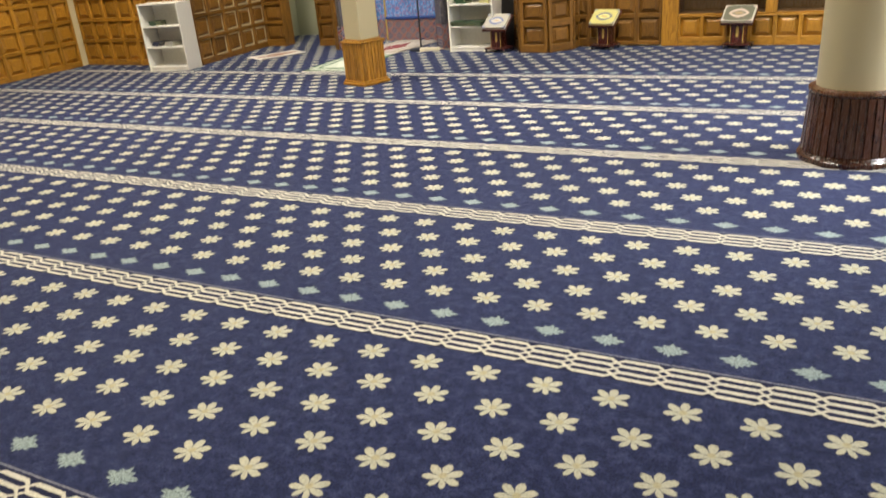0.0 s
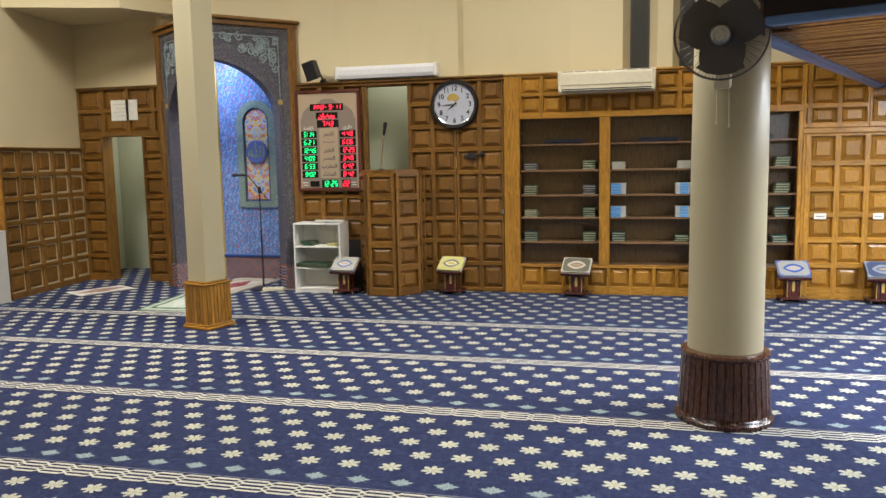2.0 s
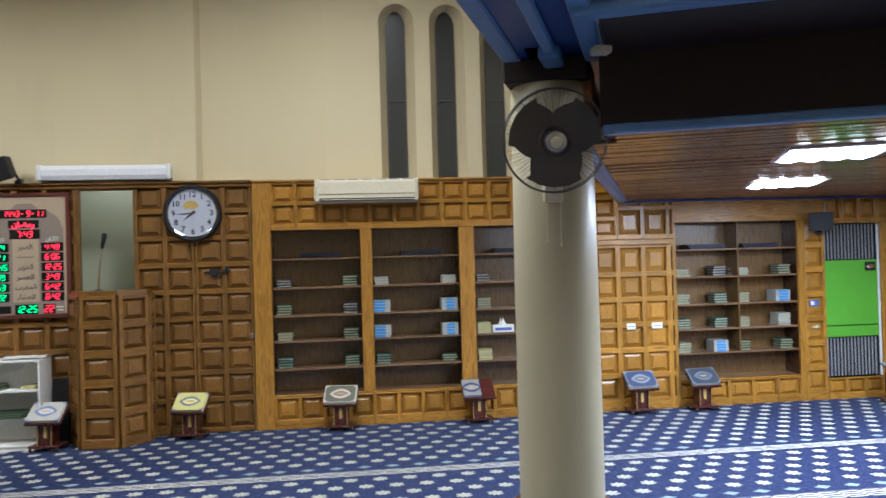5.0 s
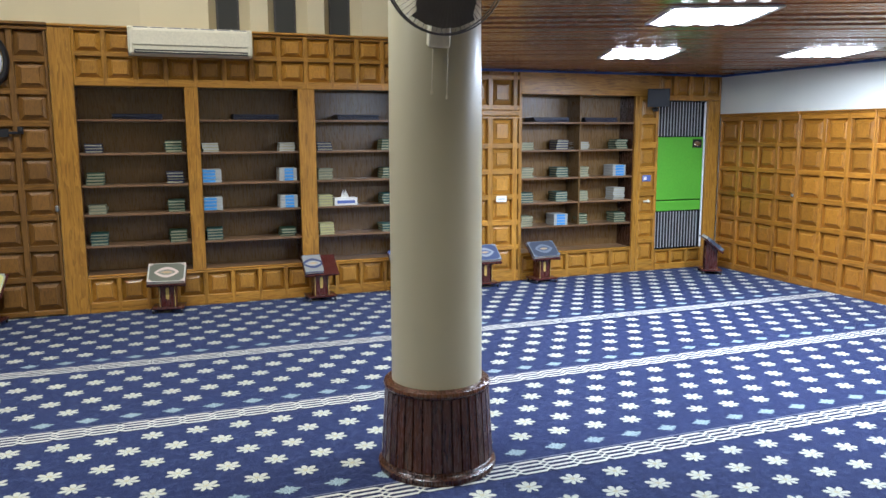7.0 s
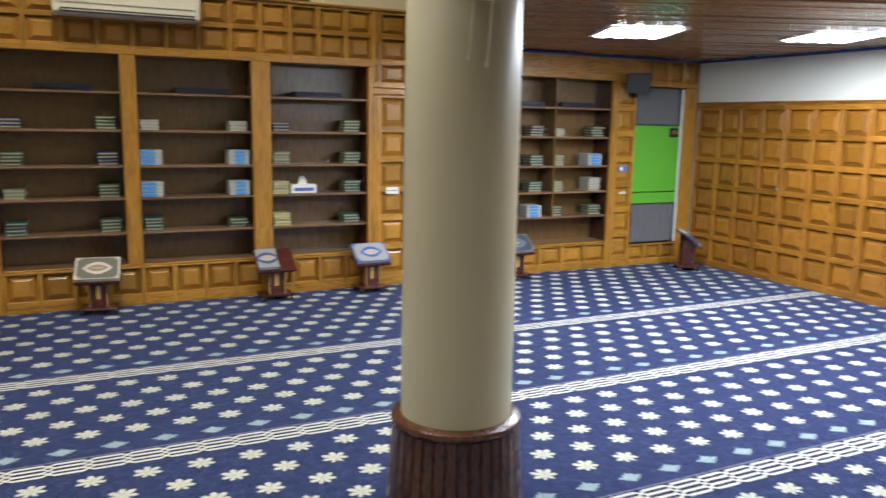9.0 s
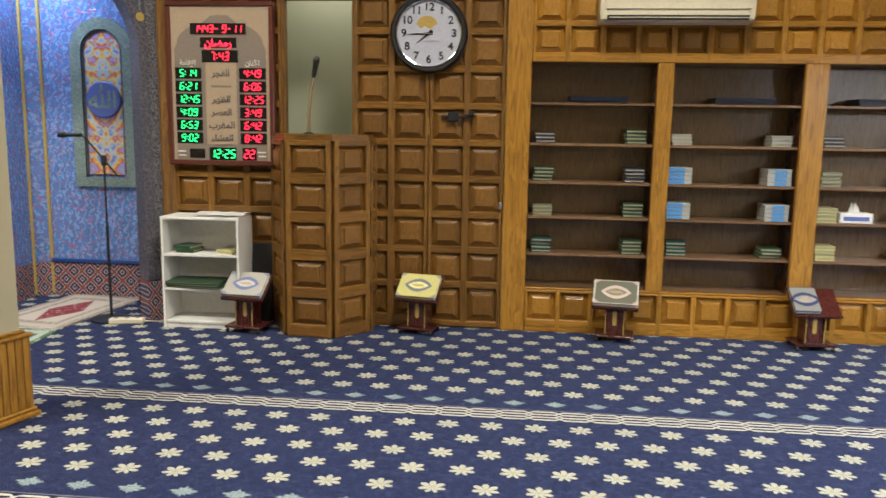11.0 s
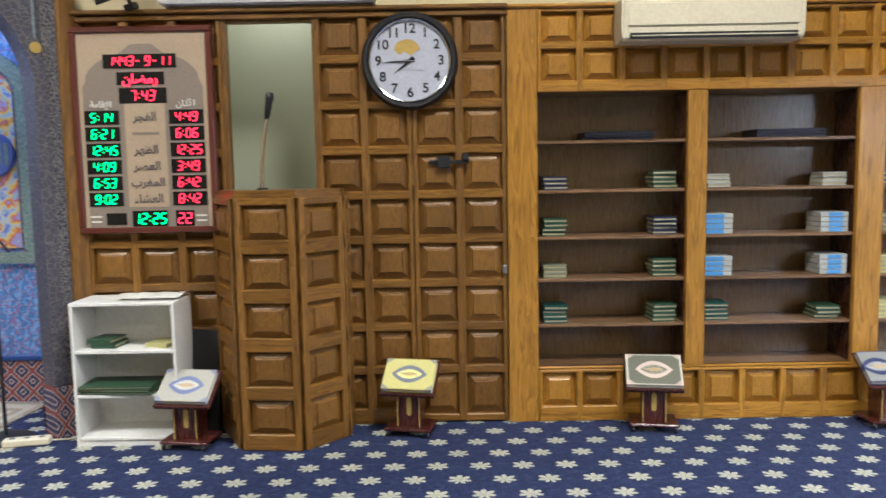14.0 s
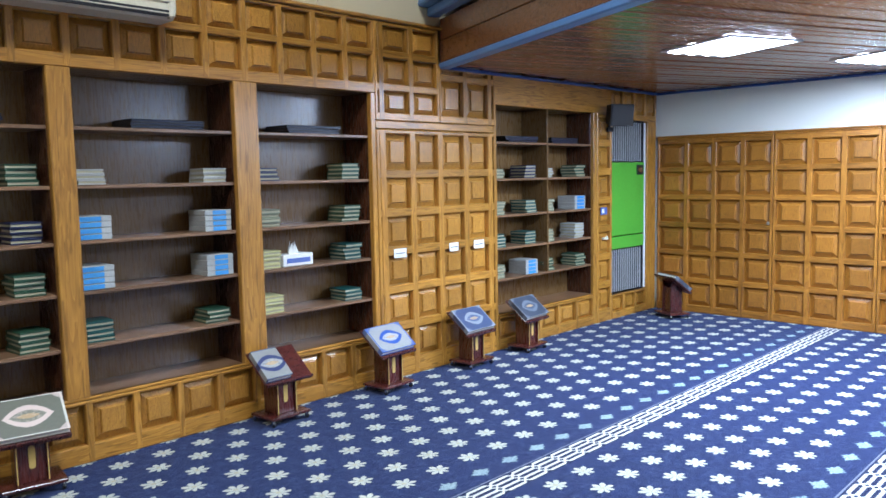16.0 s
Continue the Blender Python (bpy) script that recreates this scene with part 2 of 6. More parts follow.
def flower_glass(name):
    m, nt, b = start(name, 0.35)
    src = coords(nt)
    sep = nt.nodes.new("ShaderNodeSeparateXYZ")
    nt.links.new(src, sep.inputs[0])
    v = nt.nodes.new("ShaderNodeCombineXYZ")
    nt.links.new(vabs(V(sep.outputs[0])).s, v.inputs[0])
    nt.links.new(sep.outputs[2], v.inputs[2])
    n1 = noise_at(nt, v.outputs[0], 11, 2)
    n2 = noise_at(nt, place(nt, v.outputs[0], (1, 1, 1.3)), 17, 2, 0.5, 1.0)
    c = ramp(nt, n1, [(0.34, (0.16, 0.20, 0.50)), (0.42, (0.42, 0.50, 0.60)), (0.48, (0.72, 0.52, 0.10)), (0.56, (0.58, 0.10, 0.06)), (0.64, (0.34, 0.30, 0.58))])
    c = mix(nt, below(V(n2), 0.40, 0.02), c, (0.34, 0.46, 0.52))
    nt.links.new(c, b.inputs["Base Color"])
    return m


def rug_material(name, ground, middle, pale):
    m, nt, b = start(name, 0.95)
    src = coords(nt)
    sep = nt.nodes.new("ShaderNodeSeparateXYZ")
    nt.links.new(src, sep.inputs[0])
    x, y = vabs(V(sep.outputs[0])), vabs(V(sep.outputs[1]))
    n = noise_at(nt, src, 26, 3, 0.6, 0.8)
    field = below(vmax(x / 0.20, y / 0.36), 1.0, 0.03)
    arch = below(x / 0.16 + y / 0.36, 1.0, 0.04)
    border = below(vabs(vmax(x / 0.31, y / 0.54) - 0.86), 0.08, 0.02)
    c = mix(nt, V(n), ground, tuple(k * 0.55 for k in ground))
    c = mix(nt, border * 0.8, c, pale)
    c = mix(nt, field, c, pale)
    c = mix(nt, arch, c, middle)
    c = mix(nt, below(V(n), 0.42, 0.04) * 0.6, c, pale)
    nt.links.new(c, b.inputs["Base Color"])
    bump(nt, b, noise_at(nt, src, 300, 2), 0.4, 0.004)
    return m


def book_cover(name, colour, medallion, frame_colour):
    """Cover with a framed oval medallion, seen from above."""
    m, nt, b = start(name, 0.4)
    src = coords(nt)
    sep = nt.nodes.new("ShaderNodeSeparateXYZ")
    nt.links.new(src, sep.inputs[0])
    x, y = vabs(V(sep.outputs[0])), vabs(V(sep.outputs[1]))
    n = V(noise_at(nt, src, 60, 3, 0.6, 0.6))
    e = (x / 0.108) * (x / 0.108) + y / 0.062 + (n - 0.5) * 0.16
    c = mix(nt, n, colour, tuple(k * 0.75 for k in colour))
    c = mix(nt, below(vabs(vmax(x / 0.18, y / 0.125) - 0.86), 0.03, 0.015), c, frame_colour)
    ec = ((x - 0.175) / 0.075) * ((x - 0.175) / 0.075) + vabs(y - 0.115) / 0.05 + (n - 0.5) * 0.3
    c = mix(nt, below(ec, 0.9, 0.08) * 0.7, c, medallion)
    c = mix(nt, below(e, 1.0, 0.05), c, medallion)
    c = mix(nt, below(e, 0.55, 0.05), c, tuple(min(1.0, k * 1.25) for k in colour))
    c = mix(nt, below(e, 0.22, 0.05) * 0.8, c, (0.50, 0.34, 0.16))
    c = mix(nt, below(e, 0.62, 0.05) * below(n, 0.44, 0.04) * 0.4, c, medallion)
    nt.links.new(c, b.inputs["Base Color"])
    return m


def wall_paint(name, colour, rough=0.75):
    m, nt, b = start(name, rough)
    src = coords(nt)
    big, fine, smear = noise_at(nt, src, 0.7, 4), noise_at(nt, src, 90, 3), noise_at(nt, place(nt, src, (1, 1, 0.2)), 2.5, 4)
    c = mix(nt, big, tuple(k * 0.93 for k in colour), colour)
    c = mix(nt, below(V(smear), 0.36, 0.06) * 0.12, c, tuple(k * 0.7 for k in colour))
    nt.links.new(c, b.inputs["Base Color"])
    bump(nt, b, fine, 0.10, 0.002)
    return m


M = {}
M["carpet"] = carpet_material()
M["honey"] = wood("honey_oak", (0.60, 0.305, 0.042), (0.30, 0.130, 0.012))
M["honey_h"] = wood("honey_oak_rail", (0.60, 0.305, 0.042), (0.30, 0.130, 0.012), along="x")
M["amber"] = wood("amber_oak", (0.47, 0.205, 0.022), (0.24, 0.090, 0.008))
M["amber_h"] = wood("amber_oak_rail", (0.47, 0.205, 0.022), (0.24, 0.090, 0.008), along="x")
M["brown"] = wood("brown_oak", (0.33, 0.158, 0.026), (0.135, 0.058, 0.008), rough=0.42, coat=0.08)
M["brown_h"] = wood("brown_oak_rail", (0.33, 0.158, 0.026), (0.135, 0.058, 0.008), along="x")
M["walnut"] = wood("dark_walnut", (0.105, 0.036, 0.014), (0.045, 0.015, 0.007), rough=0.24, coat=0.5)
M["shelf_back"] = wood("shelf_back_veneer", (0.18, 0.104, 0.034), (0.11, 0.058, 0.017), rough=0.26, coat=0.5, grain=0.25)
M["shelf_edge"] = wood("shelf_board", (0.27, 0.155, 0.080), (0.17, 0.090, 0.040), along="x")
M["plank"] = wood("ceiling_plank", (0.36, 0.150, 0.058), (0.19, 0.074, 0.028), rough=0.22, along="x", coat=0.5, island=True)
# little light reaches the fascia timber; that shade is put into this colour
M["beam"] = wood("beam_timber_shade", (0.030, 0.011, 0.008), (0.012, 0.005, 0.004), rough=0.6, along="x", coat=0.0)
M["mahogany"] = wood("mahogany_stand", (0.105, 0.024, 0.016), (0.05, 0.010, 0.008), rough=0.25, coat=0.5)
M["cream"] = wall_paint("cream_wall_paint", (0.64, 0.548, 0.338))
M["white_wall"] = wall_paint("white_wall_paint", (0.72, 0.71, 0.63))
M["sage"] = wall_paint("sage_wall_paint", (0.42, 0.44, 0.33))
M["column"] = wall_paint("column_paint", (0.48, 0.435, 0.29), 0.38)
# kept darker than the walls so the unseen ceiling bounces less light
M["ceiling"] = wall_paint("hall_ceiling_dimmed", (0.36, 0.33, 0.26))
M["blue"] = plain("blue_moulding_paint", (0.15, 0.29, 0.58), 0.40)
M["deep_blue"] = plain("deep_blue_paint", (0.02, 0.07, 0.28), 0.4)
M["white"] = plain("white_laminate", (0.80, 0.79, 0.74), 0.4, vary=0.05)
M["slat"] = plain("grey_slat", (0.42, 0.42, 0.42), 0.45, vary=0.04)
M["ivory"] = plain("ivory_plastic", (0.70, 0.64, 0.47), 0.4, vary=0.04, relief=0)
M["grille"] = plain("grey_grille", (0.20, 0.20, 0.20), 0.5)
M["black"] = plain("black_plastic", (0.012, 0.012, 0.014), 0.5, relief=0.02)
M["charcoal"] = plain("charcoal_blade", (0.10, 0.088, 0.080), 0.35)
M["chrome"] = plain("chrome", (0.75, 0.75, 0.76), 0.15, 1.0, vary=0.03, relief=0)
M["steel"] = plain("brushed_steel", (0.55, 0.56, 0.58), 0.35, 1.0, vary=0.05)
M["brass"] = plain("brass", (0.60, 0.42, 0.15), 0.35, 1.0)
M["green"] = plain("green_panel", (0.13, 0.43, 0.035), 0.4, vary=0.05)
M["clock_face"] = plain("clock_face", (0.50, 0.52, 0.60), 0.35, vary=0.02, relief=0)
M["gold"] = plain("gold_print", (0.55, 0.38, 0.10), 0.4)
M["paper"] = plain("paper", (0.80, 0.78, 0.70), 0.8, vary=0.04)
M["ink"] = plain("ink", (0.10, 0.09, 0.09), 0.7)
M["pages"] = plain("book_pages", (0.42, 0.39, 0.25), 0.8, grain=200)
M["tan_board"] = plain("tan_display_face", (0.46, 0.35, 0.24), 0.35, vary=0.05)
M["taupe_board"] = plain("taupe_display_face", (0.26, 0.21, 0.17), 0.35, vary=0.05)
M["maroon"] = plain("maroon_frame", (0.12, 0.028, 0.018), 0.3, coat=0.4)
M["led_off"] = plain("led_window", (0.010, 0.010, 0.010), 0.25, relief=0)
M["led_red"] = glow("led_red", (1.0, 0.02, 0.05), 3.0)
M["led_green"] = glow("led_green", (0.02, 1.0, 0.22), 2.2)
M["lamp_glow"] = glow("lamp_diffuser", (0.97, 0.98, 1.0), 18.0)
M["hall_glow"] = glow("hall_fill_diffuser", (1.0, 0.85, 0.6), 8.0)
M["tube"] = plain("tube_diffuser", (0.80, 0.80, 0.82), 0.25, vary=0.03, relief=0)
M["tile_blue"] = tile_material("blue_carved_tile", (0.14, 0.31, 0.70), (0.32, 0.52, 0.84), (0.36, 0.14, 0.24), 7)
M["tile_grey"] = tile_material("grey_carved_stone", (0.10, 0.095, 0.12), (0.05, 0.055, 0.11), (0.20, 0.185, 0.18), 12, 0.5)
M["tile_pale"] = tile_material("pale_arabesque", (0.32, 0.40, 0.42), (0.18, 0.20, 0.24), (0.44, 0.52, 0.52), 10, 0.5)
M["tile_mint"] = tile_material("mint_border", (0.26, 0.36, 0.31), (0.12, 0.19, 0.19), (0.38, 0.43, 0.33), 16)
M["lace"] = tile_material("pale_lace_relief", (0.045, 0.045, 0.07), (0.26, 0.25, 0.26), (0.34, 0.32, 0.29), 20, 0.5)
M["fret"] = fret_material("red_white_fret")
M["flower_glass"] = flower_glass("flowered_panel")
M["medal"] = plain("blue_medallion", (0.10, 0.15, 0.42), 0.4)
M["rug_red"] = rug_material("red_prayer_rug", (0.42, 0.36, 0.28), (0.22, 0.02, 0.03), (0.52, 0.46, 0.38))
M["rug_green"] = rug_material("green_prayer_rug", (0.10, 0.19, 0.11), (0.58, 0.61, 0.51), (0.48, 0.53, 0.43))
M["rug_pale"] = rug_material("pale_prayer_rug", (0.45, 0.42, 0.38), (0.30, 0.18, 0.14), (0.60, 0.58, 0.54))
# base greyed a little to stand in for faint reflections on the panes
g, nt, b = start("night_glass", 0.28)
b.inputs["Base Color"].default_value = (0.045, 0.045, 0.040, 1)
b.inputs["Specular IOR Level"].default_value = 0.5
M["night_glass"] = g
BOOKS = {"green": (0.028, 0.075, 0.038), "teal": (0.012, 0.075, 0.065), "navy": (0.015, 0.022, 0.07), "black": (0.014, 0.014, 0.016),
         "cream": (0.22, 0.23, 0.14), "yellow": (0.55, 0.52, 0.22), "white": (0.42, 0.42, 0.38), "sky": (0.08, 0.29, 0.62)}
for key, col in BOOKS.items():
    M["book_" + key] = plain("book_cover_" + key, col, 0.4, vary=0.15)
for key, col, med, fr in (("silver", (0.50, 0.49, 0.43), (0.16, 0.20, 0.38), (0.4, 0.38, 0.3)), ("lemon", (0.74, 0.70, 0.27), (0.20, 0.22, 0.28), (0.5, 0.45, 0.15)),
                          ("ornate", (0.15, 0.15, 0.105), (0.62, 0.50, 0.42), (0.60, 0.58, 0.48)), ("slate", (0.30, 0.30, 0.27), (0.035, 0.045, 0.12), (0.06, 0.07, 0.14)),
                          ("azure", (0.36, 0.36, 0.34), (0.03, 0.08, 0.32), (0.06, 0.11, 0.34)), ("cobalt", (0.055, 0.075, 0.15), (0.26, 0.28, 0.30), (0.22, 0.23, 0.24)),
                          ("dusk", (0.05, 0.06, 0.085), (0.15, 0.17, 0.20), (0.16, 0.16, 0.16))):
    M["cover_" + key] = book_cover("cover_" + key, col, med, fr)


# ---- geometry helpers ----
class Geo:
    """Gathers faces for one mesh."""

    def __init__(self):
        self.v, self.f, self.m = [], [], []

    def poly(self, pts, mat=0):
        i = len(self.v)
        self.v += [tuple(p) for p in pts]
        self.f.append(tuple(range(i, i + len(pts))))
        self.m.append(mat)
        return self

    def box(self, x0, x1, y0, y1, z0, z1, mat=0):
        i = len(self.v)
        self.v += [(x, y, z) for z in (z0, z1) for y in (y0, y1) for x in (x0, x1)]
        for q in ((0, 2, 3, 1), (4, 5, 7, 6), (0, 1, 5, 4), (2, 6, 7, 3), (0, 4, 6, 2), (1, 3, 7, 5)):
            self.f.append(tuple(i + k for k in q))
            self.m.append(mat)
        return self

    def cbox(self, x0, x1, y0, y1, z0, z1, c=0.004, mat=0):
        """A box with chamfered edges."""
        c = min(c, (x1 - x0) / 3, (y1 - y0) / 3, (z1 - z0) / 3)
        i = len(self.v)
        lo, hi = (x0, y0, z0), (x1, y1, z1)
        idx = {}
        for sx in (0, 1):
            for sy in (0, 1):
                for sz in (0, 1):
                    corner = [(hi if s else lo)[k] for k, s in enumerate((sx, sy, sz))]
                    inn = [corner[k] + (-c if s else c) for k, s in enumerate((sx, sy, sz))]
                    for a in range(3):
                        p = list(inn)
                        p[a] = corner[a]
                        idx[sx, sy, sz, a] = i + len(idx)
                        self.v.append(tuple(p))
        for a in range(3):
            b, d = (a + 1) % 3, (a + 2) % 3
            for s in (0, 1):
                ring = []
                for sb, sd in ((0, 0), (1, 0), (1, 1), (0, 1)):
                    key = [0, 0, 0]
                    key[a], key[b], key[d] = s, sb, sd
                    ring.append(idx[(*key, a)])
                self.f.append(tuple(ring if s else ring[::-1]))
                self.m.append(mat)
            for sb in (0, 1):
                for sd in (0, 1):
                    k0, k1 = [0, 0, 0], [0, 0, 0]
                    k0[a], k1[a] = 0, 1
                    for k in (k0, k1):
                        k[b], k[d] = sb, sd
                    q = (idx[(*k0, b)], idx[(*k1, b)], idx[(*k1, d)], idx[(*k0, d)])
                    self.f.append(q if (sb ^ sd) else q[::-1])
                    self.m.append(mat)
        for sx in (0, 1):
            for sy in (0, 1):
                for sz in (0, 1):
                    t = tuple(idx[sx, sy, sz, a] for a in range(3))
                    self.f.append(t if (sx + sy + sz) % 2 else t[::-1])
                    self.m.append(mat)
        return self

    def lathe(self, profile, seg=32, cx=0, cy=0, mat=0, a0=0.0, cap=True):
        """profile: (radius, z) from the bottom up."""
        i = len(self.v)
        for r, z in profile:
            for k in range(seg):
                a = a0 + math.tau * k / seg
                self.v.append((cx + r * math.cos(a), cy + r * math.sin(a), z))
        for j in range(len(profile) - 1):
            for k in range(seg):
                k2 = (k + 1) % seg
                self.f.append((i + j * seg + k, i + j * seg + k2, i + (j + 1) * seg + k2, i + (j + 1) * seg + k))
                self.m.append(mat)
        if cap:
            self.f.append(tuple(i + k for k in reversed(range(seg))))
            self.f.append(tuple(i + (len(profile) - 1) * seg + k for k in range(seg)))
            self.m += [mat, mat]
        return self

    def tube(self, pts, r, seg=8, mat=0):
        pts = [Vector(p) for p in pts]
        i, n = len(self.v), len(pts)
        for j, p in enumerate(pts):
            d = (pts[min(j + 1, n - 1)] - pts[max(j - 1, 0)]).normalized()
            a = d.orthogonal().normalized() if j == 0 else (a - d * a.dot(d)).normalized()
            c = d.cross(a)
            for k in range(seg):
                t = math.tau * k / seg
                self.v.append(tuple(p + (a * math.cos(t) + c * math.sin(t)) * r))
        for j in range(n - 1):
            for k in range(seg):
                k2 = (k + 1) % seg
                self.f.append((i + j * seg + k, i + j * seg + k2, i + (j + 1) * seg + k2, i + (j + 1) * seg + k))
                self.m.append(mat)
        self.f += [tuple(i + k for k in reversed(range(seg))), tuple(i + (n - 1) * seg + k for k in range(seg))]
        self.m += [mat, mat]
        return self

    def prism(self, plan, z0, z1, mat=0):
        """plan: corners, counter-clockwise from above."""
        n = len(plan)
        self.poly([(x, y, z1) for x, y in plan], mat)
        self.poly([(x, y, z0) for x, y in reversed(plan)], mat)
        for k in range(n):
            (x0, y0), (x1, y1) = plan[k], plan[(k + 1) % n]
            self.poly([(x0, y0, z0), (x1, y1, z0), (x1, y1, z1), (x0, y0, z1)], mat)
        return self

    def moved(self, m):
        self.v = [tuple(m @ Vector(p)) for p in self.v]
        return self

    def mesh(self, name, mats, smooth=False):
        me = bpy.data.meshes.new(name)
        me.from_pydata(self.v, [], self.f)
        for k in (mats if isinstance(mats, (list, tuple)) else [mats]):
            me.materials.append(M[k])
        me.polygons.foreach_set("material_index", self.m)
        if smooth:
            me.polygons.foreach_set("use_smooth", [True] * len(self.f))
            me.set_sharp_from_angle(angle=radians(38))
        me.update()
        return me


def part(name, geo, mat, parent=None, label="", smooth=False, at=None):
    me = geo if isinstance(geo, bpy.types.Mesh) else geo.mesh(name, mat, smooth)
    ob = new(name, me)
    if at is not None:
        ob.matrix_basis = at
    if parent is not None:
        ob.parent = parent
    return tagged(ob, label)


def structure(name, geo, mat, label, at=None, smooth=False, category="wall"):
    return tagged(part(name, geo, mat, None, label, smooth, at), category=category, kind="structure")


def thing(name, at, label, category, group=""):
    return tagged(_place(new(name), at), label, category, group)


def _place(ob, at):
    ob.matrix_basis = at
    ob.empty_display_size = 0.1
    return ob


def text_mesh(body, size):
    cu = bpy.data.curves.new("lettering", "FONT")
    cu.body, cu.size, cu.align_x, cu.align_y, cu.extrude, cu.offset = body, size, "CENTER", "CENTER", 0.0008, size * 0.02
    ob = new("lettering_source", cu)
    bpy.context.view_layer.update()
    me = bpy.data.meshes.new_from_object(ob.evaluated_get(bpy.context.evaluated_depsgraph_get()))
    bpy.data.objects.remove(ob)
    bpy.data.curves.remove(cu)
    return me


# ---- panelling ----
def raised_panel(field=0.57):
    """Raised-and-fielded panel, 1 x 1, its back at y = 0, rising towards -y."""
    g = Geo()
    r = [(0.5, -0.001), (0.475, -0.002), (field / 2 + 0.045, -0.019), (field / 2 + 0.035, -0.019), (field / 2 + 0.014, -0.031), (field / 2, -0.033)]
    rings = [[(-h, y, -h), (h, y, -h), (h, y, h), (-h, y, h)] for h, y in r]
    for a, b2 in zip(rings, rings[1:]):
        for k in range(4):
            g.poly([a[k], a[(k + 1) % 4], b2[(k + 1) % 4], b2[k]])
    g.poly(rings[-1])
    return g


PANEL = {k: raised_panel().mesh("panel", k) for k in ("honey", "amber", "brown")}


def wainscot(name, at, us, zs, wood_kind, label, proud=0.042, gap=0.026, skip=(), z_foot=0.0, cap=False, parent=None, edge=0.0, head=None):
    """Stiles and rails round a grid of raised panels. us, zs: the lines of the grid. Local: x along, y into the wall, z up."""
    bars = []
    head = head or zs[-1]
    for u in us:
        a, b2 = u - gap, u + gap
        if u == us[0]:
            a = u
        if u == us[-1]:
            b2 = u
        bars.append(("stile", Geo().cbox(a, b2, -proud, 0.004, z_foot, head, 0.006), wood_kind))
    for z in zs:
        a, b2 = z - gap, z + gap
        if z == zs[0]:
            a, b2 = z_foot, z + gap
        if z == zs[-1]:
            b2 = head
        bars.append(("rail", Geo().cbox(us[0], us[-1], -proud + 0.001, 0.003, a, b2, 0.006), wood_kind + "_h"))
    if cap:
        bars.append(("cap_moulding", Geo().cbox(us[0] - edge, us[-1] + edge, -proud - 0.022, 0.02, head, head + 0.018, 0.006).cbox(us[0] - edge, us[-1] + edge, -proud - 0.010, 0.02, head - 0.018, head, 0.005), wood_kind + "_h"))
    g = Geo().box(us[0] + 0.002, us[-1] - 0.002, -0.0005, 0.002, z_foot + 0.002, head - 0.002)
    if parent is None:
        ob = structure(name, g, wood_kind, label, at, category="panelling")
    else:
        ob = part(name, g, wood_kind, parent, label, at=at)
    for nm, bar, mat in bars:
        part(nm, bar, mat, ob)
    for i, (u0, u1) in enumerate(zip(us, us[1:])):
        for j, (z0, z1) in enumerate(zip(zs, zs[1:])):
            if (i, j) in skip:
                continue
            p = new("panel", PANEL[wood_kind])
            p.parent = ob
            w, h = u1 - u0 - 2 * gap, z1 - z0 - 2 * gap
            p.matrix_basis = Matrix.LocRotScale(((u0 + u1) / 2, 0.0, (z0 + z1) / 2), None, (w, 1 + random.uniform(-.06, .06), h))
    return ob


def lines(a, b, n):
    return [a + (b - a) * k / n for k in range(n + 1)]


# ---- floor, walls, ceilings ----
structure("floor", Geo().box(LEFT - 0.3, RIGHT + 0.3, BACK - 0.3, 11.2, -0.2, 0.0), "carpet", "navy blue patterned prayer carpet with cream bands", category="carpet")

# cream wall over the panelling, with round-headed slits
SLITS = [-0.355, 0.175, 0.705]


def slit_wall(x0, x1, z0, z1, y, slits, half, foot, spring):
    g = Geo()
    xs = x0
    top = spring + half
    for s in slits:
        g.poly([(xs, y, z0), (s - half, y, z0), (s - half, y, z1), (xs, y, z1)])
        arc = [(s - half * math.cos(math.pi * k / 12), spring + half * math.sin(math.pi * k / 12)) for k in range(13)]
        if foot > z0:
            g.poly([(s - half, y, z0), (s + half, y, z0), (s + half, y, foot), (s - half, y, foot)])
        for (ax, az), (bx, bz) in zip(arc, arc[1:]):
            g.poly([(ax, y, az), (bx, y, bz), (bx, y, z1), (ax, y, z1)])
        d, k = 0.17, 0.56
        loop = [(s - half, foot)] + arc + [(s + half, foot)]
        deep = [(s + (px - s) * k, pz - (0.03 if pz > foot else 0)) for px, pz in loop]
        for a in range(len(loop) - 1):
            (ax, az), (bx, bz), (cx, cz), (dx, dz) = loop[a], loop[a + 1], deep[a + 1], deep[a]
            g.poly([(ax, y, az), (dx, y + d, dz), (cx, y + d, cz), (bx, y, bz)])
        g.poly([(s - half, y, foot), (s + half, y, foot), (s + half * k, y + d, foot), (s - half * k, y + d, foot)])
        xs = s + half
    g.poly([(xs, y, z0), (x1, y, z0), (x1, y, z1), (xs, y, z1)])
    g.poly([(x0, y + 0.4, z0), (x0, y + 0.4, z1), (x1, y + 0.4, z1), (x1, y + 0.4, z0)])
    for xe in (x0, x1):
        g.poly([(xe, y, z0), (xe, y + 0.4, z0), (xe, y + 0.4, z1), (xe, y, z1)])
    g.poly([(x0, y, z1), (x1, y, z1), (x1, y + 0.4, z1), (x0, y + 0.4, z1)])
    g.poly([(x0, y, z0), (x1, y, z0), (x1, y + 0.4, z0), (x0, y + 0.4, z0)])
    return g


structure("wall_north_upper", slit_wall(-1.12, RIGHT, CAP + 0.004, HIGH, W + 0.03, SLITS, 0.185, CAP + 0.03, 4.17), "cream", "cream painted wall with tall round-headed slit windows")
g = Geo()
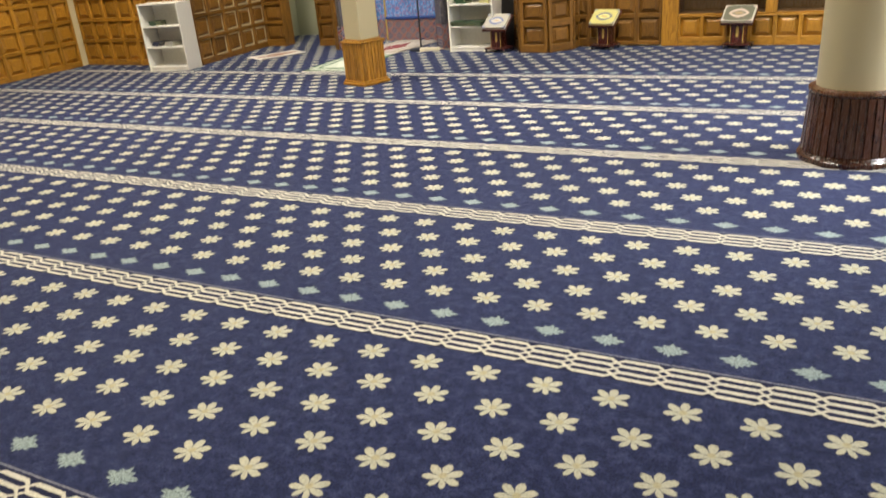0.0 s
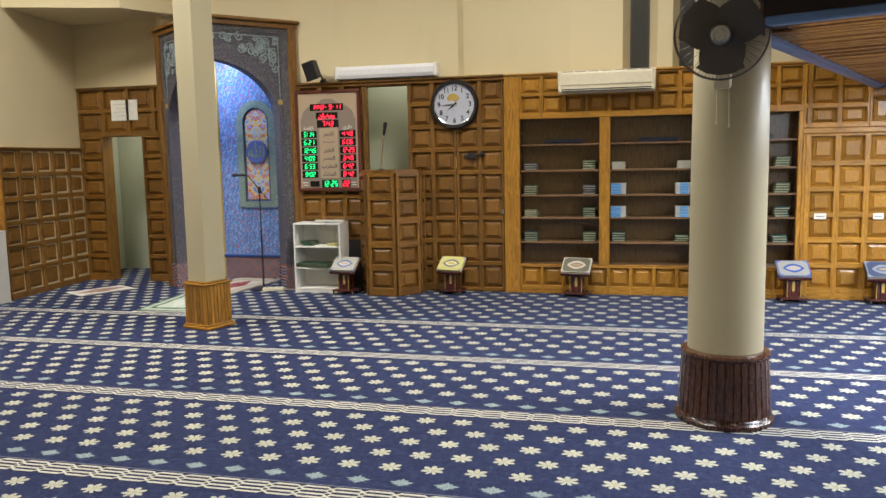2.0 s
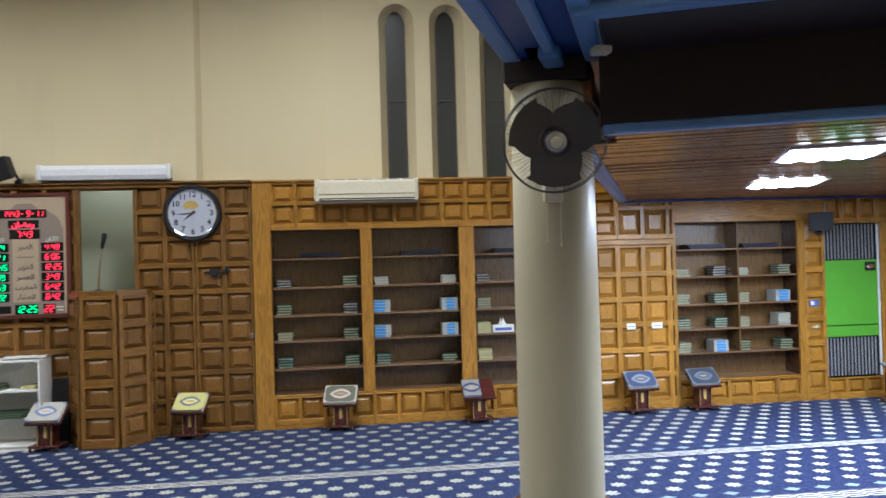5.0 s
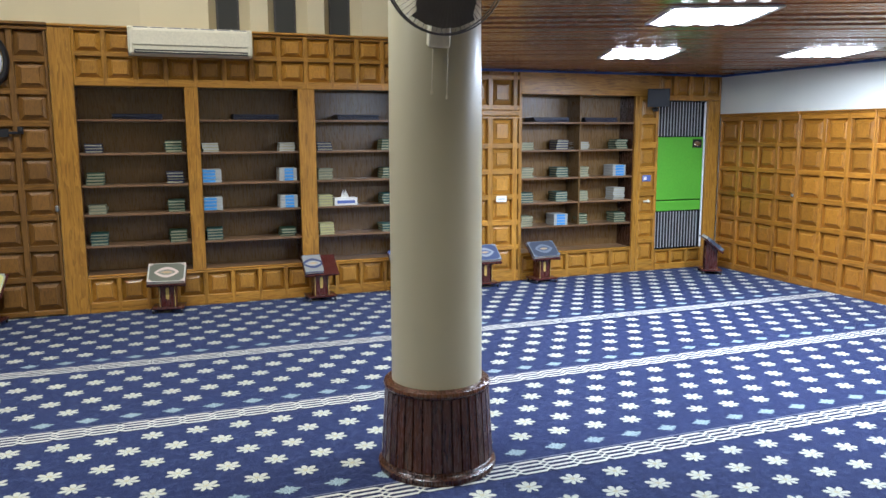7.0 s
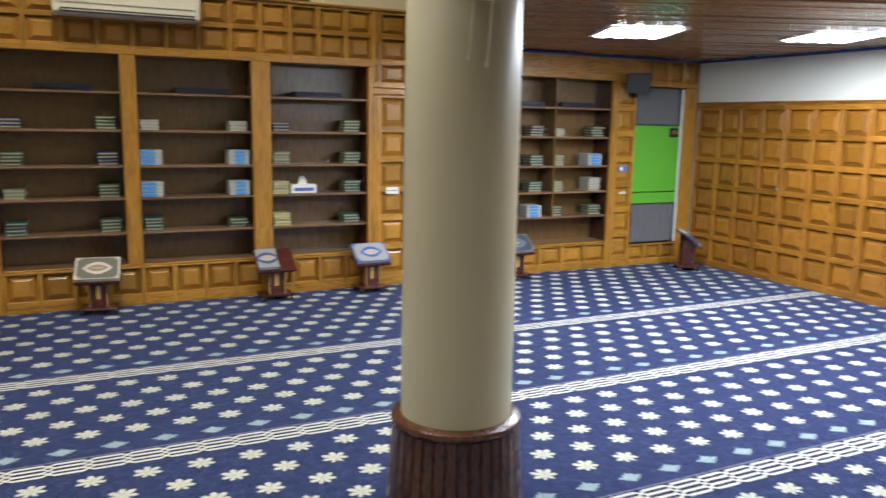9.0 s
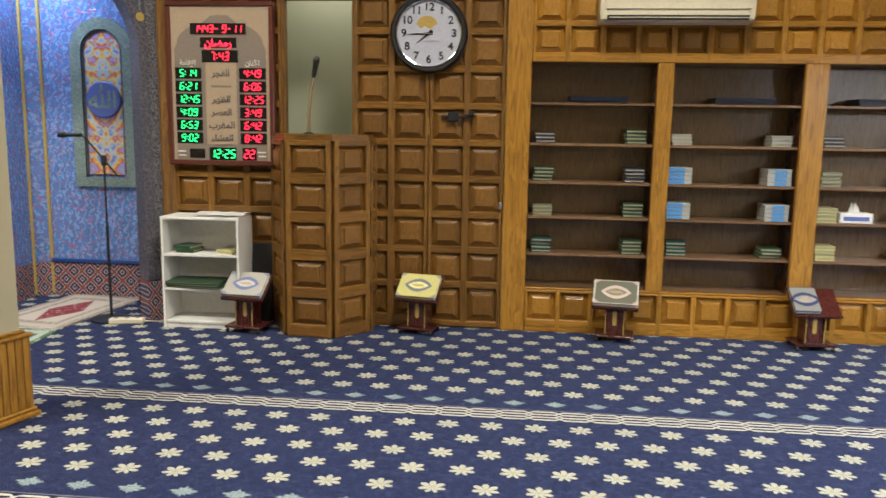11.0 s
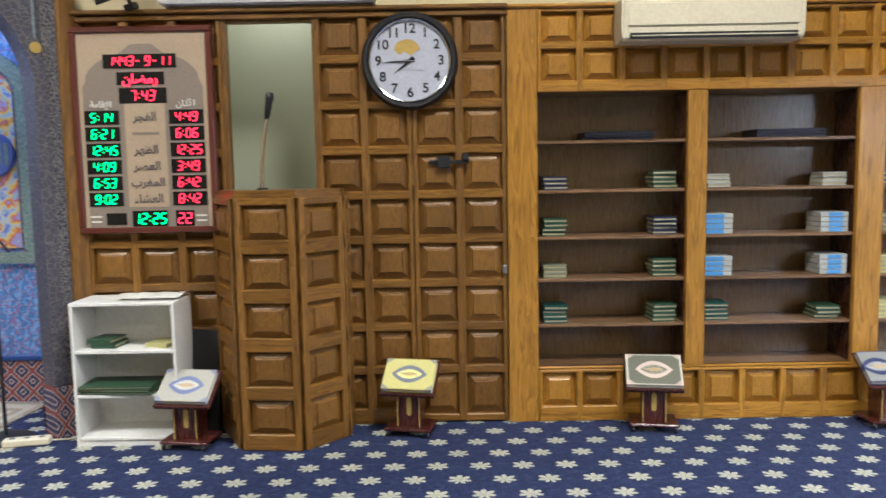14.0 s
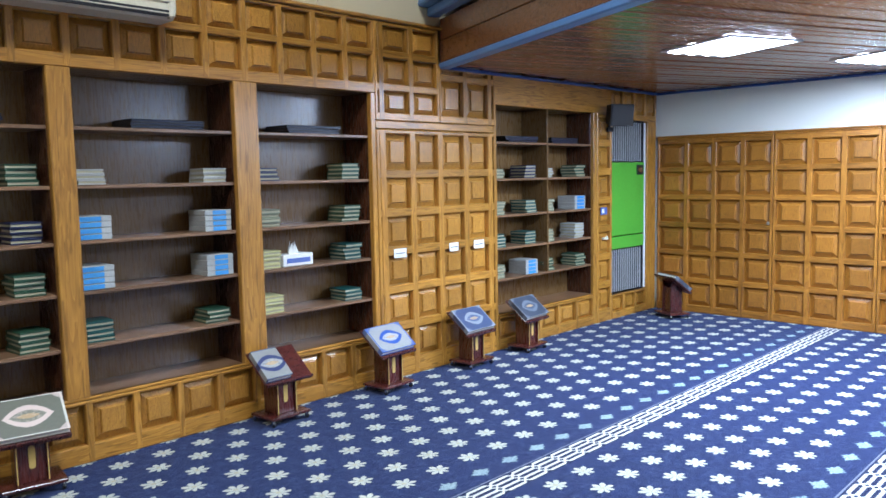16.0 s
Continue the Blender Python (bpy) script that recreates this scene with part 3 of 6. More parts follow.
# the wall stands forward of the recess
plan = [(-4.52, W + 0.02), (-2.40, W + 0.02), (-2.36, W + 0.13), (-1.97, W + 0.14), (-1.12, W + 0.05), (-1.12, W + 0.30), (-2.3, W + 0.30), (-2.5, W + 0.055), (-4.52, W + 0.055)]
g.prism(plan, CAP + 0.004, HIGH)
structure("wall_north_folds", g, "cream", "cream painted wall with shallow vertical folds")
for s in SLITS:
    win = tagged(part("window", Geo().box(s - 0.125, s + 0.125, W + 0.198, W + 0.204, CAP + 0.02, 4.34), "night_glass", None, "tall narrow window, dark with night"), category="window", kind="structure")
    part("window_frame", Geo().cbox(s - 0.103, s - 0.088, W + 0.182, W + 0.196, CAP + 0.03, 4.20).cbox(s + 0.088, s + 0.103, W + 0.182, W + 0.196, CAP + 0.03, 4.20).cbox(s - 0.088, s + 0.088, W + 0.182, W + 0.196, CAP + 0.03, CAP + 0.05).cbox(s - 0.088, s + 0.088, W + 0.184, W + 0.194, 3.36, 3.375), "charcoal", win)
g = Geo()
g.box(-4.52, -3.80, W + 0.034, W + 0.44, 0, CAP)
g.box(-2.80, -1.70, W + 0.034, W + 0.44, 0, CAP)
g.box(-3.80, -2.80, W + 0.034, W + 0.06, 0, 1.44).box(-3.80, -2.80, W + 0.034, W + 0.06, 2.455, 3.0)
g.box(-3.80, -3.56, W + 0.034, W + 0.06, 1.44, 2.455).box(-3.0, -2.80, W + 0.034, W + 0.06, 1.44, 2.455)
g.box(-1.70, RIGHT + 0.3, W + 0.40, W + 0.60, 0, CAP)
structure("wall_north", g, "cream", "cream wall behind the oak panelling")
g = Geo().box(-3.9, -2.7, W + 0.66, W + 0.76, 0, 3).box(-3.9, -3.79, W + 0.06, W + 0.66, 0, 3).box(-2.81, -2.7, W + 0.06, W + 0.66, 0, 3).box(-3.8, -2.8, W + 0.06, W + 0.66, 2.9, 3.0)
structure("recess", g, "sage", "sage painted recess behind the pulpit")
structure("wall_east", Geo().box(RIGHT + 0.03, RIGHT + 0.25, BACK, W + 0.03, 0, LOW + 0.5), "white_wall", "white painted wall above oak panelling")
structure("wall_south", Geo().box(LEFT - 0.2, RIGHT + 0.25, BACK - 0.2, BACK, 0, HIGH), "cream", "cream painted back wall")
structure("wall_west", Geo().box(LEFT - 0.23, LEFT - 0.03, BACK, 8.0, 0, HIGH), "cream", "cream painted side wall above oak panelling")
# closes the hall out of view; its dull colour holds down the ambient light
structure("ceiling", Geo().box(LEFT - 0.23, RIGHT + 0.25, BACK - 0.2, 11.2, HIGH, HIGH + 0.1), "ceiling", "unseen high hall ceiling, darkened to cut bounced light", category="ceiling")
structure("wall_east_upper", Geo().box(RIGHT + 0.03, RIGHT + 0.25, BACK, W + 0.03, LOW + 0.5, HIGH), "cream", "cream painted upper wall")

# alcove to the west of the niche
AX, AY, LY = -7.745, 9.42, 7.85
AF = -7.60                     # front corner of the alcove, its side wall runs slightly askew
OX0, OX1, OZ = -7.40, -6.78, 1.96
g = Geo().box(LEFT, AF - 0.20, LY + 0.03, LY + 0.2, 0, HIGH)
g.prism([(AF - 0.20, LY + 0.03), (AF - 0.03, LY + 0.03), (AX - 0.03, AY + 0.2), (AX - 0.20, AY + 0.2)], 0, HIGH)
structure("wall_alcove", g, "cream", "cream painted alcove wall above oak panelling")
g = Geo().box(AX - 0.03, OX0, AY + 0.03, AY + 0.2, 0, HIGH).box(OX1, -6.1, AY + 0.03, AY + 0.2, 0, HIGH).box(OX0, OX1, AY + 0.03, AY + 0.2, OZ, HIGH)
structure("wall_doorway", g, "cream", "cream painted wall with a narrow open doorway")
g = Geo().box(-8.0, -6.3, 10.55, 10.65, 0, 2.6).box(-8.1, -8.0, AY + 0.2, 10.65, 0, 2.6).box(-6.35, -6.25, AY + 0.2, 10.65, 0, 2.6).box(-8.0, -6.35, AY + 0.2, 10.55, 2.5, 2.6)
structure("passage", g, "sage", "sage painted passage beyond the narrow doorway")
structure("soffit", Geo().prism([(LEFT, 7.3), (-6.4, 8.6), (-5.9, AY), (LEFT, AY)], 3.45, 3.6), "cream", "cream painted soffit over the alcove", category="ceiling")

# panelling of the setting
ROWS9 = [0.07 + 0.2695 * k for k in range(10)]
ROWS9[-1] = CAP
T = pose
wainscot("panelling_clock", T(-4.42, W + 0.03, 0), lines(0, 0.86, 3), ROWS9, "brown", "brown oak raised panelling behind the timetable board", cap=False)
wainscot("panelling_clock_side", T(-3.0, W + 0.03, 0), lines(0, 0.56, 2), ROWS9, "brown", "brown oak raised panelling beside the door")
structure("trim_recess", Geo().cbox(-3.56, -3.53, W - 0.004, W + 0.065, 1.45, 2.46).cbox(-3.02, -2.997, W - 0.004, W + 0.065, 1.45, 2.46).cbox(-3.53, -3.02, W - 0.002, W + 0.065, 2.45, CAP - 0.002).cbox(-3.56, -3.0, W, W + 0.034, 0, 1.45), "brown", "brown oak lining of the recess", category="trim")
structure("trim_cap_clock", Geo().cbox(-4.45, -1.86, W - 0.045, W + 0.02, CAP + 0.002, CAP + 0.03, 0.008).cbox(-4.45, -1.86, W - 0.022, W - 0.001, CAP - 0.035, CAP, 0.006), "brown_h", "brown oak cap moulding", category="trim")
door = tagged(_place(new("door_1"), T(-2.44, W + 0.03, 0)), "closed brown oak panelled door with iron latch", "door", kind="structure")
wainscot("leaf", T(0, 0, 0), lines(0.006, 0.565, 2), [0.03] + ROWS9[1:], "brown", "", proud=0.036, parent=door, z_foot=0.012)
part("latch", Geo().cbox(0.10, 0.34, -0.062, -0.034, 1.600, 1.622).cbox(0.15, 0.23, -0.075, -0.034, 1.575, 1.645).cbox(0.30, 0.34, -0.08, -0.034, 1.62, 1.66), "black", door, "black iron latch")
part("hinge", Geo().cbox(-0.006, 0.008, -0.045, -0.03, 1.47, 1.60), "brass", door, "brass hinge")
part("lock", Geo().cbox(0.535, 0.565, -0.062, -0.034, 0.93, 0.985, 0.008), "steel", door, "steel lock plate")

structure("stile_left", Geo().cbox(-1.868, -1.686, W - 0.012, W + 0.032, 0, CAP, 0.005), "honey", "wide honey oak stile", category="panelling")
wainscot("panelling_over_shelves", T(-1.684, W + 0.03, 0), lines(0, 3.01, 12), [2.06, 2.285, CAP], "honey", "honey oak raised panels over the shelves", z_foot=2.012, gap=0.022)
wainscot("panelling_under_shelves", T(-1.684, W + 0.03, 0), lines(0, 3.01, 12), [0.075, 0.325], "honey", "honey oak raised panels under the shelves", z_foot=0, gap=0.02)
structure("trim_cap_shelves", Geo().cbox(-1.868, 2.0, W - 0.03, W + 0.02, CAP + 0.002, CAP + 0.026, 0.008), "honey_h", "honey oak cap moulding", category="trim")
structure("trim_shelf_sill", Geo().cbox(-1.684, 1.326, W - 0.006, W + 0.03, 0.327, 0.345, 0.005), "honey_h", "honey oak sill under the shelves", category="trim")
ROWS6 = [0.10 + 0.272 * k for k in range(7)]
ROWS6[-1] = 1.77
wainscot("panelling_middle", T(1.326, W + 0.03, 0), [0.0] + lines(0.06, 1.20, 4)[0:1] + lines(0.06, 1.20, 4)[1:] + [1.27], ROWS6, "honey", "honey oak raised panelling between bookcases", skip=[(0, k) for k in range(6)] + [(5, k) for k in range(6)], gap=0.030)
structure("rail_middle", Geo().cbox(1.326, 2.596, W - 0.004, W + 0.03, 1.775, 1.83, 0.005), "honey_h", "honey oak rail", category="panelling")
wainscot("panelling_middle_upper", T(1.326, W + 0.03, 0), [0, 0.06, 0.345, 0.63], [1.86, 2.06, 2.285, CAP], "honey", "honey oak small raised panels", z_foot=1.832, skip=[(0, 0), (0, 1), (0, 2)])
wainscot("panelling_middle_tall", T(1.956, W + 0.03, 0), [0, 0.285, 0.57, 0.64], [1.86, 2.17, 2.25], "honey", "honey oak tall raised panels", z_foot=1.832, skip=[(2, 0), (2, 1), (0, 1), (1, 1)])
structure("board_over_bookcase", Geo().cbox(2.596, 4.34, W - 0.004, W + 0.03, 2.0, LOW + 0.02, 0.005), "honey_h", "honey oak board over the bookcase", category="panelling")
structure("bookcase_jambs", Geo().cbox(2.566, 2.611, W - 0.006, W + 0.032, 0.0, 2.0, 0.005).cbox(4.025, 4.08, W - 0.006, W + 0.032, 0.0, 2.0, 0.005), "honey", "honey oak jambs of the bookcase", category="panelling")
wainscot("panelling_under_bookcase", T(2.613, W + 0.03, 0), lines(0, 1.41, 5), [0.065, 0.275], "honey", "honey oak raised panels under the bookcase", gap=0.02)
structure("trim_bookcase_sill", Geo().cbox(2.613, 4.023, W - 0.006, W + 0.03, 0.277, 0.295, 0.005), "honey_h", "honey oak sill", category="trim")
wainscot("panelling_narrow", T(4.08, W + 0.03, 0), [0, 0.26], [0.09 + 0.272 * k for k in range(7)] + [2.0], "honey", "honey oak narrow column of raised panels", gap=0.035)
wainscot("panelling_over_cooler", T(4.34, W + 0.03, 0), lines(0, 0.86, 4), [1.99, LOW + 0.02], "honey", "honey oak raised panels above the cooling cabinet", z_foot=1.955, gap=0.025)
wainscot("panelling_under_cooler", T(4.34, W + 0.03, 0), lines(0, 0.68, 3), [0.05, 0.235], "honey", "honey oak raised panels under the cooling cabinet", gap=0.02)
structure("stile_corner", Geo().cbox(5.02, RIGHT, W - 0.006, W + 0.03, 0, 1.955, 0.005), "honey", "honey oak corner stile", category="panelling")
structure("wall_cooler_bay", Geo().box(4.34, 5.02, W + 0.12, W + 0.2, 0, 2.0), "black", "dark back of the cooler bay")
# east wall: bays of panelling
y0, k = W, 0
for n in (4, 3, 4, 4, 4, 4, 4, 4, 4, 4, 2):
    wd = 0.29 * n + 0.03
    wainscot("panelling_east_%d" % k, T(RIGHT + 0.03, y0 - 0.03, 0, 0, 0, -90), [0.0] + [0.03 + 0.29 * j for j in range(1, n)] + [wd], [0.045 + 0.2830 * j for j in range(7)], "amber", "amber oak raised panelling bay", cap=True, head=1.785)
    y0 -= wd + 0.004
    k += 1
part("latch", Geo().cbox(RIGHT - 0.03, RIGHT, 8.0, 8.03, 0.92, 0.95, 0.006), "steel", None)
bpy.data.objects["latch.001"].parent = bpy.data.objects["panelling_east_0"]
bpy.data.objects["latch.001"].matrix_parent_inverse = bpy.data.objects["panelling_east_0"].matrix_basis.inverted()
# alcove panelling
wainscot("panelling_alcove_front", T(LEFT, LY + 0.03, 0), lines(0, AF - LEFT, 8), [0.05 + 0.2875 * j for j in range(6)] + [1.80], "honey", "honey oak raised panelling", cap=True)
wainscot("panelling_alcove_side", T(AF - 0.03, LY, 0, 0, 0, math.degrees(math.atan2(AY - LY, AX - AF))), lines(0, math.hypot(AY - LY + 0.03, AX - AF), 5), [0.05 + 0.2875 * j for j in range(6)] + [1.80], "brown", "brown oak raised panelling", cap=True)
wainscot("panelling_doorway_left", T(AX, AY + 0.03, 0), lines(0, OX0 - AX, 1), ROWS9[:7] + [OZ], "brown", "brown oak raised panelling beside the doorway")
wainscot("panelling_doorway_right", T(OX1, AY + 0.03, 0), lines(0, 0.60, 2), ROWS9[:7] + [OZ], "brown", "brown oak raised panelling beside the doorway")
wainscot("panelling_doorway_over", T(AX, AY + 0.03, 0), lines(0, 1.545, 4), [2.0, 2.30, 2.60], "brown", "brown oak raised panelling over the doorway", z_foot=OZ, cap=True)
structure("trim_doorway", Geo().cbox(OX0 - 0.02, OX0 + 0.005, AY - 0.012, AY + 0.205, 0, OZ).cbox(OX1 - 0.005, OX1 + 0.02, AY - 0.012, AY + 0.205, 0, OZ), "brown", "brown oak door lining", category="trim")
y0, k = -2.9, 0
for n in (6, 6, 6, 6, 6, 6):
    wd = 0.29 * n + 0.03
    wainscot("panelling_west_%d" % k, T(LEFT - 0.03, y0, 0, 0, 0, 90), [0.0] + [0.03 + 0.29 * j for j in range(1, n)] + [wd], [0.05 + 0.2875 * j for j in range(6)] + [1.80], "honey", "honey oak raised panelling bay", cap=True)
    y0 += wd + 0.004
    k += 1

# low timber ceiling: planks over a corner of the hall
E1 = C0 + D1 * ((W - C0.y) / D1.y)
E2 = C0 + D2 * ((RIGHT - C0.x) / D2.x)
N1, N2 = C0 + D1 * 0.36, C0 + D2 * 0.20        # the round column takes the corner
structure("ceiling_low", Geo().prism([(N1.x, N1.y), (N2.x, N2.y), (E2.x, E2.y), (RIGHT + 0.03, W + 0.02), (E1.x, E1.y + 0.02)], LOW + 0.03, LOW + 0.09), "beam", "boarding of the low ceiling in the shade-darkened beam colour", category="ceiling")
g = Geo()
ang = math.degrees(math.atan2(D2.y, D2.x))


def clip_span(t):
    """Extent along D2 of the plank that lies t along D1."""
    p = C0 + D1 * t
    end = (RIGHT - p.x) / D2.x
    if p.y > W:
        s0 = (p.y - W) / -D2.y
        return s0, end
    return (0.20 if t < 0.45 else 0.0), end


step, t = 0.105, 0.03
while t < 6.7:
    a, b2 = clip_span(t + step)
    if b2 - a > 0.05:
        dz = random.choice((0.0, 0.0, 0.004, 0.009))
        c = Geo().cbox(a + 0.004, b2, t + 0.006, t + step - 0.006, LOW + 0.008 + dz, LOW + 0.036, 0.005)
        rot = Matrix(((D2.x, D1.x, 0, C0.x), (D2.y, D1.y, 0, C0.y), (0, 0, 1, 0), (0, 0, 0, 1)))
        c.moved(rot)
        i = len(g.v)
        g.v += c.v
        g.f += [tuple(i + q for q in f) for f in c.f]
        g.m += c.m
    t += step
structure("ceiling_low_planks", g, "plank", "glossy dark red-brown timber plank ceiling", category="ceiling")
ROT = Matrix(((D2.x, D1.x, 0, C0.x), (D2.y, D1.y, 0, C0.y), (0, 0, 1, 0), (0, 0, 0, 1)))
L1, L2 = (E1 - C0).length, (E2 - C0).length
g = Geo().cbox(-0.03, 0.05, 0.33, L1, LOW - 0.014, LOW + 0.03, 0.008).cbox(-0.015, 0.075, 0.33, L1, LOW - 0.002, LOW + 0.02, 0.006)
g.cbox(0.17, L2, -0.03, 0.05, LOW - 0.014, LOW + 0.03, 0.008)
structure("trim_low_ceiling", g.moved(ROT), "blue", "blue painted edge moulding of the low ceiling", category="trim")
structure("trim_wall_low_ceiling", Geo().cbox(E1.x, RIGHT, W - 0.03, W + 0.0, LOW - 0.012, LOW + 0.012, 0.006).cbox(RIGHT - 0.02, RIGHT + 0.02, E2.y, W, LOW - 0.012, LOW + 0.012, 0.006), "deep_blue", "blue painted moulding where ceiling meets wall", category="trim")
g = Geo().cbox(-0.02, 0.10, 0.3, L1, LOW + 0.03, LOW + 0.19, 0.005).cbox(-0.012, 0.10, 0.3, L1, LOW + 0.195, LOW + 0.35, 0.005)
structure("fascia_north", g.moved(ROT @ Matrix.Identity(4)), "plank", "brown timber fascia boards", category="beam")
# south fascia and soffit: near-black because their shade is in the material colour
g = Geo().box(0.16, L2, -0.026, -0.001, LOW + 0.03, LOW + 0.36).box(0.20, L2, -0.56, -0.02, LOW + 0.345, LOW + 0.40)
structure("fascia_south", g.moved(ROT), "beam", "timber fascia and soffit, shade put into their near-black colour", category="beam")
g = Geo()
for d, z, h in ((-0.66, 0.34, 0.05), (-0.60, 0.36, 0.10), (-0.74, 0.44, 0.14)):
    g.cbox(0.1, L2, d, d + 0.09, LOW + z, LOW + z + h, 0.012)
structure("trim_ring_south", g.moved(ROT), "blue", "blue painted stepped moulding", category="trim")
g = Geo().cbox(-0.12, -0.02, 0, L1, LOW + 0.36, LOW + 0.42, 0.01).cbox(-0.20, -0.08, 0, L1, LOW + 0.42, LOW + 0.52, 0.01)
structure("trim_ring_north", g.moved(ROT), "blue", "blue painted stepped moulding above the fascia", category="trim")
D3 = Vector((-0.38, -0.925, 0)).normalized()
ROT3 = Matrix(((-D3.y, D3.x, 0, 0.02), (D3.x, D3.y, 0, 4.95), (0, 0, 1, 0), (0, 0, 0, 1)))
g = Geo().box(-0.08, 0.30, 0.0, 9.4, LOW + 0.42, LOW + 0.80)
structure("beam_ring", g.moved(ROT3), "deep_blue", "deep blue ring beam", category="beam")
g = Geo().cbox(-0.16, -0.07, 0.05, 9.4, LOW + 0.40, LOW + 0.48, 0.01).cbox(0.06, 0.12, 0.05, 9.4, LOW + 0.385, LOW + 0.425, 0.01).cbox(0.24, 0.33, 0.05, 9.4, LOW + 0.37, LOW + 0.44, 0.01)
ROT4 = ROT3.copy()
structure("trim_ring_beam", g.moved(ROT4), "blue", "blue painted mouldings of the ring beam", category="trim")
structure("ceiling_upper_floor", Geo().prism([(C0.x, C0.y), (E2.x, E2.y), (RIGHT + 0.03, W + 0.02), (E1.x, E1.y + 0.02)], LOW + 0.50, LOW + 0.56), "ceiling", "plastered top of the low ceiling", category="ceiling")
part("switch_box", Geo().cbox(0.14, 0.22, 4.42, 4.49, LOW + 0.312, LOW + 0.3448, 0.006), "ivory", None)
tagged(bpy.data.objects["switch_box"], "small ivory plastic detector box under the dark soffit", "detector")

# ---- columns ----
g = Geo()
col = thing("round_column", T(0.13, 5.10, 0), "cream round column on a fluted brown timber base", "column")
part("shaft", Geo().lathe([(0.215, 0.40), (0.213, 1.5), (0.205, 2.535), (0.20, 2.545)], 64), "column", col, "cream painted shaft", True)
g = Geo().lathe([(0.282, 0.0), (0.286, 0.012), (0.284, 0.028), (0.272, 0.036), (0.268, 0.042), (0.274, 0.05), (0.262, 0.06), (0.240, 0.395)], 64)
part("base_core", g, "walnut", col, "dark brown timber base", True)
g = Geo().lathe([(0.236, 0.395), (0.250, 0.400), (0.256, 0.412), (0.252, 0.425), (0.240, 0.43), (0.2155, 0.434)], 64)
part("base_cap", g, "walnut", col, "", True)
for k in range(36):
    a = math.tau * k / 36
    st = Geo()
    w0, w1 = 0.0215, 0.0195
    st.poly([(-w0, -0.264, 0.06), (w0, -0.264, 0.06), (w1, -0.243, 0.394), (-w1, -0.243, 0.394)])
    st.poly([(-w0 * .90, -0.270, 0.06), (w0 * .90, -0.270, 0.06), (w1 * .90, -0.249, 0.394), (-w1 * .90, -0.249, 0.394)])
    for s in (-1, 1):
        st.poly([(s * w0, -0.264, 0.06), (s * w0 * .90, -0.270, 0.06), (s * w1 * .90, -0.249, 0.394), (s * w1, -0.243, 0.394)])
    part("stave", st, "walnut", col, at=T(0, 0, 0, 0, 0, math.degrees(a)))
part("capital", Geo().cbox(-0.21, 0.21, -0.21, 0.21, 2.545, 2.66, 0.01), "beam", col, "timber capital block in the shade-darkened beam colour", at=T(0, 0, 0, 0, 0, ang))

col = thing("square_column", T(-4.43, 6.94, 0, 0, 0, -18), "cream square column on a slatted oak plinth", "column")
part("shaft", Geo().cbox(-0.125, 0.125, -0.125, 0.125, 0.40, HIGH, 0.006), "column", col, "cream painted shaft")
part("plinth", Geo().cbox(-0.150, 0.150, -0.150, 0.150, 0.03, 0.43, 0.004), "honey", col)
part("plinth_foot", Geo().cbox(-0.178, 0.178, -0.178, 0.178, 0.0, 0.03, 0.008).cbox(-0.166, 0.166, -0.166, 0.166, 0.03, 0.05, 0.008), "honey_h", col)
part("plinth_cap", Geo().cbox(-0.168, 0.168, -0.168, 0.168, 0.425, 0.445, 0.008).cbox(-0.140, 0.140, -0.140, 0.140, 0.445, 0.462, 0.008), "honey_h", col)
for side in range(4):
    for j in range(7):
        part("slat", Geo().cbox(-0.148 + 0.0425 * j, -0.148 + 0.0425 * j + 0.037, -0.158, -0.149, 0.05, 0.425, 0.004), "honey", col, at=T(0, 0, 0, 0, 0, 90 * side))


# ---- prayer niche: two facets that meet in a forward ridge ----
A, R_, L_ = Vector((-4.45, 9.20, 0)), Vector((-5.20, 8.40, 0)), Vector((-6.25, 9.12, 0))
TOPZ, SPRING, CROWN = 3.20, 2.08, 2.78
niche = tagged(_place(new("prayer_niche"), T(0, 0, 0)), "carved blue and grey arched prayer niche in an oak frame", "niche", kind="structure")


